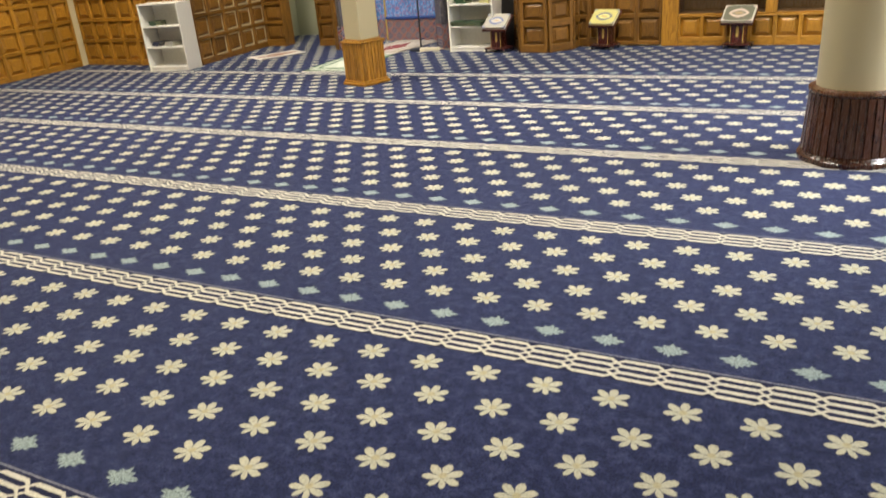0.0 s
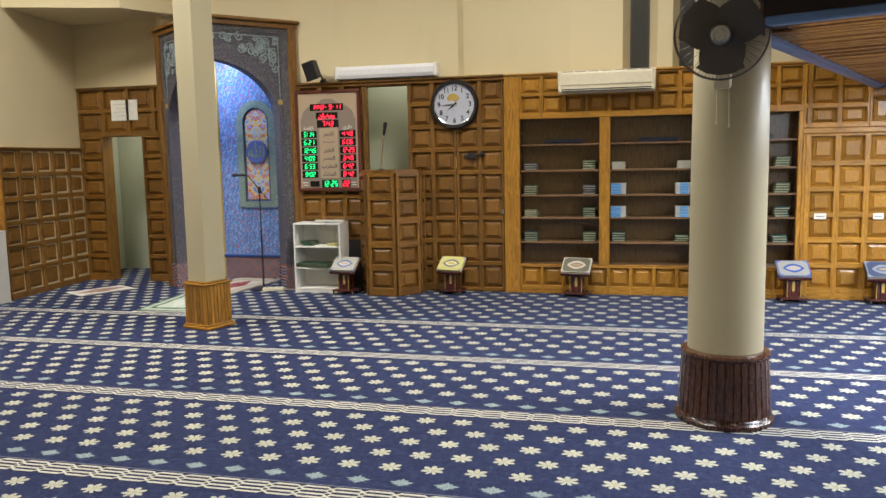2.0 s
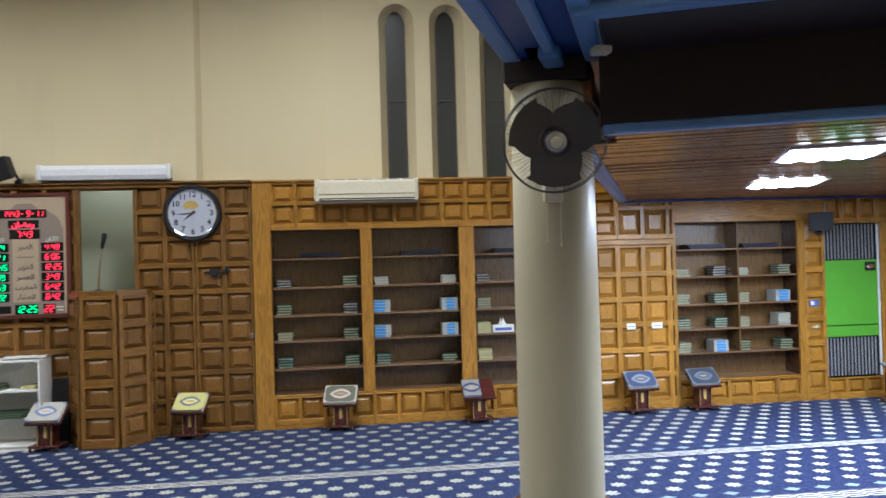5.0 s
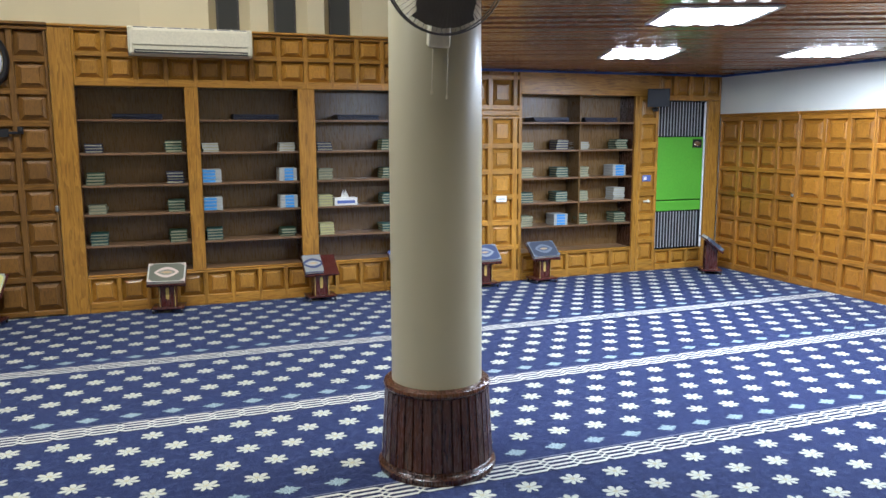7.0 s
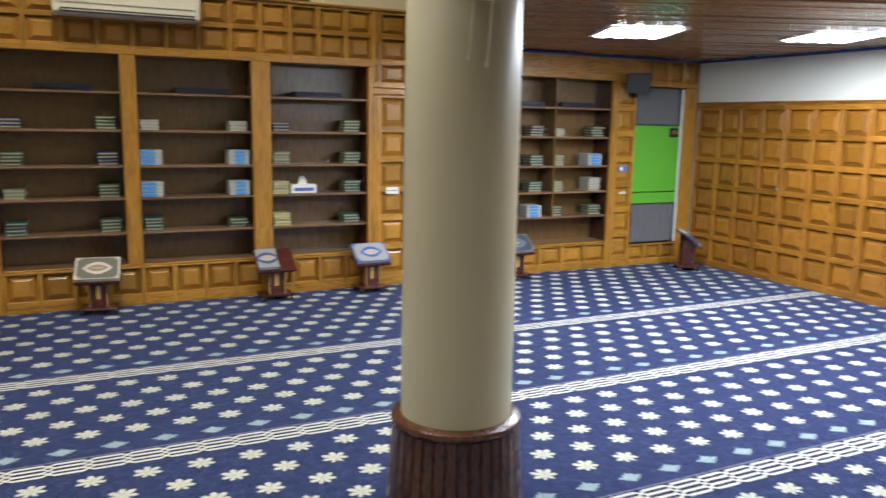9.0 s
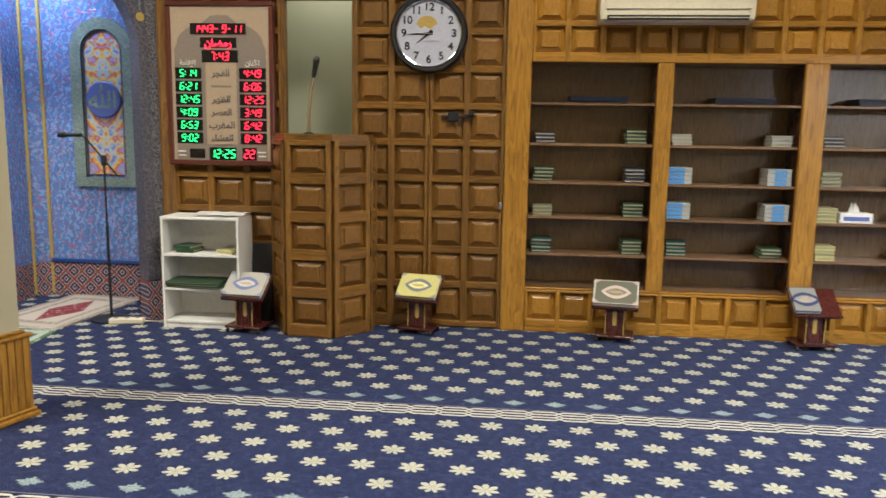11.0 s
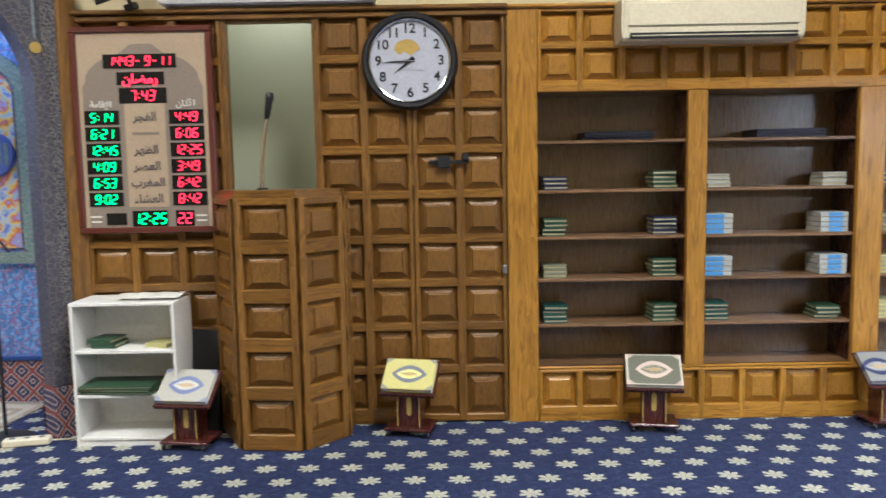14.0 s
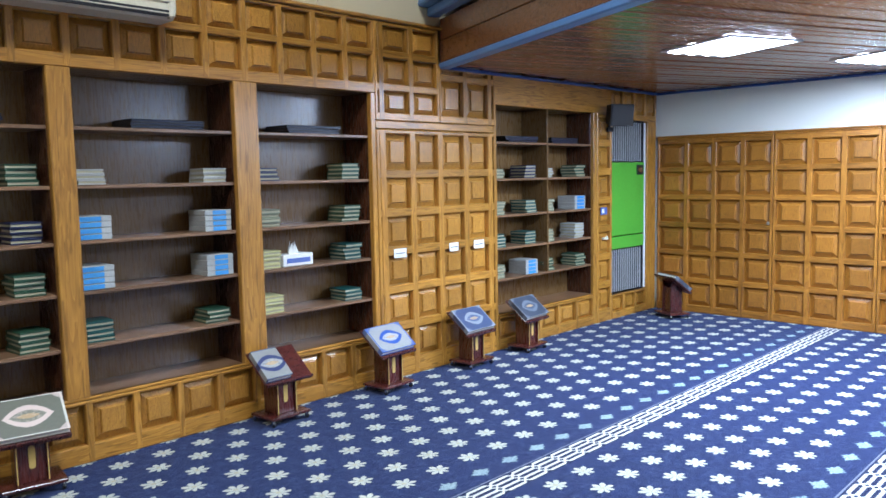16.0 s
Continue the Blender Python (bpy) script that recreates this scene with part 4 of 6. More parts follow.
def half_portal(out):
    d = (out - R_)
    ln = d.length
    d.normalize()
    n = Vector((d.y, -d.x, 0))
    if n.y > 0:
        n = -n
    a = ln - 0.225

    def P(u, w, z):
        q = R_ + d * u + n * w
        return (q.x, q.y, z)

    arc = [(a * math.sin(math.pi / 2 * k / 16), SPRING + (CROWN - SPRING) * math.cos(math.pi / 2 * k / 16)) for k in range(17)]
    face, rim, soff = Geo(), Geo(), Geo()
    for (u0, z0), (u1, z1) in zip(arc, arc[1:]):
        face.poly([P(u0, 0, z0), P(u1, 0, z1), P(u1, 0, TOPZ), P(u0, 0, TOPZ)])
        soff.poly([P(u0, 0, z0), P(u1, 0, z1), P(u1, -0.16, z1), P(u0, -0.16, z0)])
        def outer(u, z):
            return (u * (1 + 0.075 / a), SPRING + (z - SPRING) * (1 + 0.085 / (CROWN - SPRING)))
        (v0, y0_), (v1, y1_) = outer(u0, z0), outer(u1, z1)
        rim.poly([P(u0, 0.022, z0), P(u1, 0.022, z1), P(v1, 0.022, y1_), P(v0, 0.022, y0_)])
        rim.poly([P(u0, 0.022, z0), P(u1, 0.022, z1), P(u1, 0, z1), P(u0, 0, z0)])
        rim.poly([P(v0, 0.022, y0_), P(v1, 0.022, y1_), P(v1, 0, y1_), P(v0, 0, y0_)])
    face.poly([P(a, 0, 0), P(ln, 0, 0), P(ln, 0, TOPZ), P(a, 0, TOPZ)])
    soff.poly([P(a, 0, 0), P(a, 0, SPRING), P(a, -0.16, SPRING), P(a, -0.16, 0)])
    rim.poly([P(a, 0.022, 0.32), P(a + 0.075, 0.022, 0.32), P(a + 0.075, 0.022, SPRING), P(a, 0.022, SPRING)])
    rim.poly([P(a + 0.075, 0.022, 0.32), P(a + 0.075, 0, 0.32), P(a + 0.075, 0, SPRING), P(a + 0.075, 0.022, SPRING)])
    rim.poly([P(a, 0.022, 0.32), P(a, 0, 0.32), P(a, 0, SPRING), P(a, 0.022, SPRING)])
    part("facade", face, "tile_grey", niche, "dark grey carved facade")
    part("arch_rim", rim, "tile_grey", niche)
    part("arch_soffit", soff, "tile_grey", niche)
    dado = Geo()
    dado.poly([P(a - 0.004, 0.03, 0), P(ln - 0.08, 0.03, 0), P(ln - 0.08, 0.03, 0.31), P(a - 0.004, 0.03, 0.31)])
    dado.poly([P(a - 0.004, 0.03, 0), P(a - 0.004, -0.15, 0), P(a - 0.004, -0.15, 0.31), P(a - 0.004, 0.03, 0.31)])
    dado.poly([P(a - 0.004, 0.03, 0.31), P(ln - 0.08, 0.03, 0.31), P(ln - 0.08, -0.15, 0.31), P(a - 0.004, -0.15, 0.31)])
    part("dado", dado, "fret", niche, "red and white interlaced base")
    orn = Geo()
    # corner arabesque: scrolls in relief
    rnd = random.Random(5)
    for k in range(90):
        u, z = rnd.uniform(0.05, ln - 0.22), rnd.uniform(2.40, 3.05)
        if hyp_f(u / (a + 0.14), max(0, z - SPRING) / (CROWN - SPRING + 0.15)) < 1.04:
            continue
        r0 = rnd.uniform(0.035, 0.06)
        pts = [P(u + r0 * (1 - j / 14) * math.cos(j * 0.75 + k), 0.006, z + r0 * (1 - j / 14) * math.sin(j * 0.75 + k)) for j in range(12)]
        orn.tube(pts, 0.009, 5)
    pts = [P(0.06, 0.006, 3.07), P(ln - 0.20, 0.006, 3.07), P(ln - 0.20, 0.006, 2.35)]
    orn.tube(pts, 0.008, 5)
    part("arabesque", orn, "tile_pale", niche, "pale carved scrollwork", True)
    bos = Geo()
    cpt = Vector(P(a + 0.02, 0.012, 2.30))
    ring = [cpt + d * (0.032 * math.cos(math.tau * k / 16)) + Vector((0, 0, 0.032 * math.sin(math.tau * k / 16))) for k in range(16)]
    bos.poly([tuple(q + n * 0.016) for q in ring])
    for k in range(16):
        bos.poly([tuple(ring[k]), tuple(ring[(k + 1) % 16]), tuple(ring[(k + 1) % 16] + n * 0.016), tuple(ring[k] + n * 0.016)])
    part("boss", bos, "gold", niche, "gilt boss")
    bord = Geo()
    bord.poly([P(ln - 0.165, 0.014, 0.32), P(ln - 0.085, 0.014, 0.32), P(ln - 0.085, 0.014, TOPZ - 0.02), P(ln - 0.165, 0.014, TOPZ - 0.02)])
    bord.poly([P(ln - 0.165, 0.014, 0.32), P(ln - 0.165, 0, 0.32), P(ln - 0.165, 0, TOPZ - 0.02), P(ln - 0.165, 0.014, TOPZ - 0.02)])
    bord.poly([P(0, 0.014, TOPZ - 0.09), P(ln - 0.165, 0.014, TOPZ - 0.09), P(ln - 0.165, 0.014, TOPZ - 0.02), P(0, 0.014, TOPZ - 0.02)])
    part("border", bord, "lace", niche, "pale interlaced border")
    m = Matrix(((d.x, -n.x, 0, R_.x), (d.y, -n.y, 0, R_.y), (0, 0, 1, 0), (0, 0, 0, 1)))
    part("post", Geo().cbox(ln - 0.085, ln + 0.02, -0.05, 0.12, 0, TOPZ, 0.008).moved(m), "brown", niche, "brown oak post")
    part("cornice", Geo().cbox(-0.02, ln + 0.04, -0.05, 0.16, TOPZ - 0.03, TOPZ + 0.03, 0.01).cbox(-0.03, ln + 0.06, -0.085, 0.16, TOPZ + 0.03, TOPZ + 0.07, 0.012).moved(m), "brown_h", niche, "brown oak cornice")
    return P(a, -0.16, 0), P(ln, -0.05, 0)


def hyp_f(a, b):
    return math.sqrt(a * a + b * b)


ja, _ = half_portal(A)
jl, _ = half_portal(L_)


def wall_strip(pts, z0, z1):
    g = Geo()
    for (x0, y0), (x1, y1) in zip(pts, pts[1:]):
        g.poly([(x0, y0, z0), (x1, y1, z0), (x1, y1, z1), (x0, y0, z1)])
        v = Vector((x1 - x0, y1 - y0, 0)).normalized()
        nx, ny = -v.y * 0.06, v.x * 0.06
        g.poly([(x0 + nx, y0 + ny, z0), (x1 + nx, y1 + ny, z0), (x1 + nx, y1 + ny, z1), (x0 + nx, y0 + ny, z1)])
    return g


INSIDE = [(jl[0], jl[1]), (-5.97, 9.70), (-5.86, 9.80), (-4.92, 9.80), (-4.72, 9.60), (ja[0], ja[1])]
part("niche_wall", wall_strip(INSIDE, 0.30, 3.1), "tile_blue", niche, "glossy blue tendril tiles")
inn = [(x * 0.997 - 5.4 * 0.003, y - 0.012) for x, y in INSIDE]
part("niche_dado", wall_strip(inn, 0.0, 0.30), "fret", niche, "red and white interlaced band")
part("niche_band", Geo().cbox(-5.86, -4.92, 9.77, 9.795, 0.30, 0.335, 0.006), "deep_blue", niche)
part("niche_lid", Geo().prism([(A.x, A.y + 0.1), (-4.7, 9.85), (-6.2, 9.85), (L_.x, L_.y + 0.1), (R_.x, R_.y + 0.03)], 3.12, 3.19), "tile_blue", niche)
for x, y in ((-5.86, 9.79), (-5.965, 9.69), (-4.925, 9.79)):
    part("gilt_line", Geo().lathe([(0.014, 0.02), (0.014, 3.1)], 8, x, y), "gold", niche, "gilt corner bead", True)
g = Geo().prism([(A.x, A.y + 0.02), (A.x, 9.9), (-6.15, 9.9), (L_.x, AY + 0.01)], 3.2, HIGH)
structure("wall_over_niche", g, "cream", "cream painted wall above the prayer niche")
structure("wall_niche_cheek", Geo().box(-6.3, -6.2, 9.15, 9.9, 0, HIGH), "cream", "cream wall beside the niche")


def arch_outline(x, z0, spring, half, n=14):
    return [(x - half, z0)] + [(x - half * math.cos(math.pi * k / n), spring + half * math.sin(math.pi * k / n)) for k in range(n + 1)] + [(x + half, z0)]


pan = thing("niche_panel", T(-5.30, 9.795, 0), "mint bordered arched panel with flowers and a blue disc", "panel")
o, i_ = arch_outline(0, 0.98, 2.12, 0.28), arch_outline(0, 1.06, 2.12, 0.185)
g = Geo()
for a0, a1, b0, b1 in zip(o, o[1:], i_, i_[1:]):
    g.poly([(a0[0], -0.03, a0[1]), (a1[0], -0.03, a1[1]), (b1[0], -0.03, b1[1]), (b0[0], -0.03, b0[1])])
    g.poly([(a0[0], 0, a0[1]), (a1[0], 0, a1[1]), (a1[0], -0.03, a1[1]), (a0[0], -0.03, a0[1])])
    g.poly([(b0[0], 0, b0[1]), (b1[0], 0, b1[1]), (b1[0], -0.03, b1[1]), (b0[0], -0.03, b0[1])])
g.poly([(-0.28, -0.03, 0.98), (0.28, -0.03, 0.98), (0.185, -0.03, 1.06), (-0.185, -0.03, 1.06)])
g.poly([(-0.28, 0, 0.98), (0.28, 0, 0.98), (0.28, -0.03, 0.98), (-0.28, -0.03, 0.98)])
part("border", g, "tile_mint", pan, "mint green carved border")
g = Geo()
i2 = arch_outline(0, 1.085, 2.12, 0.160)
g.poly([(p[0], -0.008, p[1]) for p in i2])
part("flower_field", g, "flower_glass", pan, "flowered stained panel")
g = Geo()
for a0, a1, b0, b1 in zip(i_, i_[1:], i2, i2[1:]):
    g.poly([(a0[0], -0.012, a0[1]), (a1[0], -0.012, a1[1]), (b1[0], -0.016, b1[1]), (b0[0], -0.016, b0[1])])
part("inner_edge", g, "tile_grey", pan)
part("disc", Geo().lathe([(0.155, 0.0), (0.155, 0.012), (0.145, 0.02)], 40), "medal", pan, "blue disc", True, at=T(0, -0.012, 1.72, 90))
me = text_mesh("\uFDF2", 0.20)
me.materials.append(M["tile_mint"])
part("calligraphy", me, None, pan, "pale calligraphy", at=T(0, -0.034, 1.71, 90))

# ---- bookcases ----
S3 = [1.727, 1.430, 1.146, 0.886, 0.605]


def bookcase(x0, x1, z0, z1, shelves, label, div=None, div_to=0):
    ob = thing("bookcase", T(x0, W, 0), label, "bookcase", "built-in bookcases")
    w, d = x1 - x0, 0.30
    part("back_panel", Geo().box(0, w, d, d + 0.012, z0 - 0.02, z1), "shelf_back", ob, "dark veneer back")
    for a, b2 in ((-0.018, 0.0), (w, w + 0.018)):
        part("side_panel", Geo().cbox(a, b2, 0.034, d + 0.012, z0 - 0.02, z1 + 0.02, 0.002), "walnut", ob)
    part("top_panel", Geo().box(0, w, 0.034, d, z1, z1 + 0.018), "shelf_back", ob)
    part("bottom_panel", Geo().cbox(0, w, 0.002, d, z0 - 0.018, z0, 0.003), "shelf_edge", ob)
    for z in shelves:
        part("shelf", Geo().cbox(0.001, w - 0.001, 0.022, d - 0.002, z - 0.020, z, 0.003), "shelf_edge", ob)
    if div:
        part("divider", Geo().cbox(div - x0 - 0.01, div - x0 + 0.01, 0.02, d - 0.002, div_to, z1, 0.002), "shelf_back", ob)
    return ob


bookcase(-1.684, -0.786, 0.345, 2.012, S3, "tall dark oak bookcase with a few stacked books")
bookcase(-0.667, 0.240, 0.345, 2.012, S3, "tall dark oak bookcase with blue and teal books")
bookcase(0.400, 1.285, 0.345, 2.012, S3, "tall dark oak bookcase with books and tissue box")
S4 = [1.71, 1.41, 1.11, 0.84, 0.58]
bookcase(2.613, 4.023, 0.295, 2.0, S4, "wide oak bookcase with a middle divider", 3.335, 0.58)
for a, b2 in ((-0.786, -0.667), (0.240, 0.400), (1.285, 1.326)):
    structure("stile", Geo().cbox(a, b2, W - 0.008, W + 0.034, 0.34, 2.015, 0.005), "honey", "honey oak stile between bookcases", category="panelling")


def make_book(kind, w=0.15, d=0.22, t=0.028):
    c = 0.0075 if t > 0.024 else 0.005
    cov = Geo().cbox(-w / 2, w / 2, -d / 2, d / 2, 0, c, 0.001).cbox(-w / 2, w / 2, -d / 2, d / 2, t - c, t, 0.001).cbox(-w / 2, -w / 2 + 0.004, -d / 2, d / 2, c, t - c, 0.001)
    pg = Geo().box(-w / 2 + 0.004, w / 2 - 0.004, -d / 2 + 0.004, d / 2 - 0.004, c, t - c)
    return cov.mesh("book", "book_" + kind), pg.mesh("page_block", "book_navy" if kind == "black" else "pages")


BK = {(k, o): make_book(k, *((0.17, 0.145, 0.0265) if o == 0 else (0.42, 0.24, 0.016))) for k in BOOKS for o in (0, 1)}
BLABEL = {"green": "dark green bound book with pale page edges", "teal": "teal bound book lying flat in a stack", "navy": "navy blue bound book lying flat",
          "black": "large black folder lying flat on the shelf", "cream": "cream bound book with pale page edges", "yellow": "pale yellow bound book in a stack",
          "white": "white and grey bound book in a stack", "sky": "white booklet with sky blue cover bands"}
rb = random.Random(11)


def stack(x, z, kind, n, flat=0, turn=180):
    """n books lying on a shelf; turn 180 shows the page edges at the west."""
    y = W + 0.145
    for k in range(n):
        cov, pg = BK[kind, flat]
        t = 0.0265 if not flat else 0.016
        jig = T(x + rb.uniform(-.006, .006), y + rb.uniform(-.012, .008), z + 0.0004 + k * (t + 0.0006), 0, 0, -90 + rb.uniform(-4, 4) + (90 if flat else 0))
        b1 = tagged(new("book", cov), BLABEL[kind], "book", "books on the shelves")
        b1.matrix_basis = jig
        p = new("page_block", pg)
        p.parent = b1


def booklet(x, z, b0, b1):
    """Cream-edged box set with blue faces towards the room."""
    ob = thing("booklet_set", T(x, W + 0.12, z + 0.0005), "cream and sky blue booklets stacked on the shelf", "booklets", "booklet sets")
    for k in range(4):
        part("booklet", Geo().cbox(-0.085, 0.085, -0.085, 0.11, k * 0.031, k * 0.031 + 0.030, 0.003), "book_white", ob)
        part("cover_band", Geo().box(b0, b1, -0.0875, -0.0855, k * 0.031 + 0.003, k * 0.031 + 0.027), "book_sky", ob, "sky blue band")


F = S3
for x, z, kind, n in ((-1.57, F[1], "navy", 3), (-0.90, F[1], "green", 4), (-1.57, F[2], "green", 4), (-0.90, F[2], "navy", 4), (-1.57, F[3], "cream", 3), (-0.90, F[3], "green", 4),
                      (-1.57, F[4], "teal", 4), (-0.90, F[4], "green", 4), (-0.57, F[1], "white", 3), (0.13, F[1], "white", 3), (-0.57, F[4], "teal", 4), (0.12, F[4], "green", 3),
                      (0.50, F[1], "navy", 3), (1.15, F[1], "green", 4), (0.50, F[2], "cream", 4), (1.15, F[2], "green", 4), (0.49, F[3], "yellow", 4), (1.15, F[3], "teal", 4), (0.50, F[4], "yellow", 4),
                      (1.14, F[4], "teal", 3), (2.71, S4[1], "cream", 3), (3.14, S4[1], "navy", 4), (2.71, S4[2], "cream", 4), (3.14, S4[2], "teal", 4), (2.71, S4[3], "teal", 4), (3.14, S4[3], "teal", 4),
                      (2.71, S4[4], "cream", 4), (3.40, S4[1], "white", 3), (3.90, S4[1], "green", 4), (3.40, S4[2], "cream", 4), (3.40, S4[3], "cream", 4), (3.88, S4[3], "white", 5), (3.40, S4[4], "green", 4), (3.90, S4[4], "green", 4)):
    stack(x, z, kind, n)
for x, z in ((-1.19, F[0]), (-0.15, F[0]), (0.83, F[0]), (2.98, S4[0]), (3.60, S4[0])):
    stack(x, z, "black", 3, 1)
for x, z, b0, b1 in ((-0.575, F[2], -0.083, 0.03), (0.13, F[2], -0.035, 0.05), (-0.575, F[3], -0.083, 0.03), (0.13, F[3], -0.035, 0.05), (3.12, S4[4], -0.05, 0.05), (3.86, S4[2], -0.05, 0.06)):
    booklet(x, z, b0, b1)
tb = thing("tissue_box", T(0.70, W + 0.12, F[3]), "white printed tissue box with a tissue showing", "tissue box")
part("carton", Geo().cbox(-0.115, 0.115, -0.06, 0.06, 0.0005, 0.075, 0.004), "white", tb)
part("print_band", Geo().box(-0.09, 0.09, -0.0625, -0.0605, 0.02, 0.05), "medal", tb, "blue printed band")
g = Geo()
for k in range(7):
    a, r0 = k / 7 * math.tau, 0.045
    g.poly([(r0 * math.cos(a), 0.4 * r0 * math.sin(a), 0.075), (r0 * math.cos(a + .9), 0.4 * r0 * math.sin(a + .9), 0.075), (0.02 * math.cos(a + .4), 0.012 * math.sin(a), 0.135 + 0.012 * (k % 3))])
part("tissue", g, "paper", tb, "crumpled white tissue")

# ---- paper labels ----
for x, z, w in ((1.52, 0.90, 0.12), (2.08, 0.90, 0.10), (2.37, 0.90, 0.12)):
    lab = tagged(part("paper_label", Geo().box(x - w / 2, x + w / 2, W - 0.0150, W - 0.0130, z - 0.032, z + 0.032), "paper", None, "small white paper label stuck on the panelling"), category="label", group="labels on the panelling")
    part("print_line", Geo().box(x - w * .36, x + w * .36, W - 0.0162, W - 0.0152, z - 0.004, z + 0.002), "ink", lab)
st = tagged(part("sticker", Geo().box(4.145, 4.255, W - 0.008, W - 0.002, 1.04, 1.11), "medal", None, "small blue sticker on the narrow panelling"), category="sticker")
part("sticker_print", Geo().box(4.16, 4.20, W - 0.0095, W - 0.0082, 1.055, 1.095), "paper", st)
tagged(part("wall_hook", Geo().cbox(4.16, 4.25, W - 0.03, W - 0.004, 0.80, 0.822, 0.006).lathe([(0.012, 0.80), (0.012, 0.835)], 10, 4.215, W - 0.03), "ivory", None, "small white hook on the narrow panelling"), category="hook")
notice = tagged(part("notice", Geo().box(-7.22, -6.82, AY - 0.012, AY - 0.003, 2.17, 2.44), "paper", None, "white printed notice on the panelling above the doorway"), category="notice")
for k in range(4):
    part("print_line", Geo().box(-7.18 + 0.03 * (k % 2), -6.90 - 0.03 * (k % 2), AY - 0.0135, AY - 0.0125, 2.38 - 0.05 * k, 2.387 - 0.05 * k), "steel", notice)

# ---- pulpit ----
PP = [(-3.62, 9.195), (-3.41, 8.80), (-3.07, 8.77), (-2.86, 9.00), (-2.86, 9.195)]
pul = thing("pulpit", T(0, 0, 0), "brown oak polygonal pulpit with raised panels", "pulpit")
core = [(x * 0.94 - 3.24 * 0.06, min(9.195, y + 0.035)) for x, y in PP]
part("core", Geo().prism(core, 0.0, 1.42), "brown", pul)
for (xa, ya), (xb, yb) in zip(PP, PP[1:]):
    ln = hyp_f(xb - xa, yb - ya)
    wainscot("face", T(xa, ya, 0, 0, 0, math.degrees(math.atan2(yb - ya, xb - xa))), [0, ln], [0.055 + 0.275 * k for k in range(5)] + [1.425], "brown", "", proud=0.036, gap=0.040, parent=pul)
top = [(x * 1.05 + 3.24 * 0.05, min(9.195, y - 0.025)) for x, y in PP]
part("top", Geo().prism(top, 1.425, 1.445).prism([(x * 1.02 + 3.24 * 0.02, min(9.195, y - 0.012)) for x, y in PP], 1.445, 1.468), "brown_h", pul, "brown oak top ledge")
mic = thing("gooseneck_microphone", T(-3.30, 9.0, 1.468), "black gooseneck microphone on the pulpit", "microphone")
part("foot", Geo().lathe([(0.035, 0), (0.035, 0.008), (0.012, 0.014)], 20), "black", mic, "", True)
part("neck", Geo().tube([(0, 0, 0.01), (0.004, 0, 0.15), (0.02, 0, 0.30), (0.045, 0, 0.42)], 0.011, 10), "chrome", mic, "chrome neck", True)
part("capsule", Geo().lathe([(0.010, 0.0), (0.017, 0.02), (0.020, 0.10), (0.023, 0.11), (0.025, 0.135), (0.015, 0.155)], 16), "black", mic, "", True, at=T(0.04, 0, 0.40, 0, 10))

# ---- timetable board ----
BX0, BX1, BZ0, BZ1 = -4.43, -3.60, 1.22, 2.43
bd = thing("timetable_board", T(BX0, W - 0.055, BZ0), "maroon framed prayer timetable with glowing red and green digits", "display board")
bw, bh = BX1 - BX0, BZ1 - BZ0
for a in ((0, bw, 0, 0.035), (0, bw, bh - 0.035, bh), (0, 0.035, 0.035, bh - 0.035), (bw - 0.035, bw, 0.035, bh - 0.035)):
    part("frame_bar", Geo().cbox(a[0], a[1], -0.015, 0.045, a[2], a[3], 0.006), "maroon", bd)
part("face", Geo().box(0.03, bw - 0.03, 0.0, 0.04, 0.03, bh - 0.03), "tan_board", bd, "tan printed face")
ar = [(0.06, 0.03), (bw - 0.06, 0.03), (bw - 0.06, 0.86)] + [(bw / 2 + (bw / 2 - 0.08) * math.cos(t_), 0.90 + 0.17 * math.sin(t_) + (0.04 if abs(t_ - math.pi / 2) < 0.2 else 0)) for t_ in [math.pi * k / 16 for k in range(17)]] + [(0.06, 0.86)]
part("arch_print", Geo().poly([(x, -0.0015, z) for x, z in ar]), "taupe_board", bd, "taupe printed arch")
part("middle_print", Geo().box(0.30, 0.54, -0.004, -0.002, 0.155, 0.79), "tan_board", bd)
SEG = {"0": "abcdef", "1": "bc", "2": "abged", "3": "abgcd", "4": "fgbc", "5": "afgcd", "6": "afgedc", "7": "abc", "8": "abcdefg", "9": "abfgcd", "-": "g"}


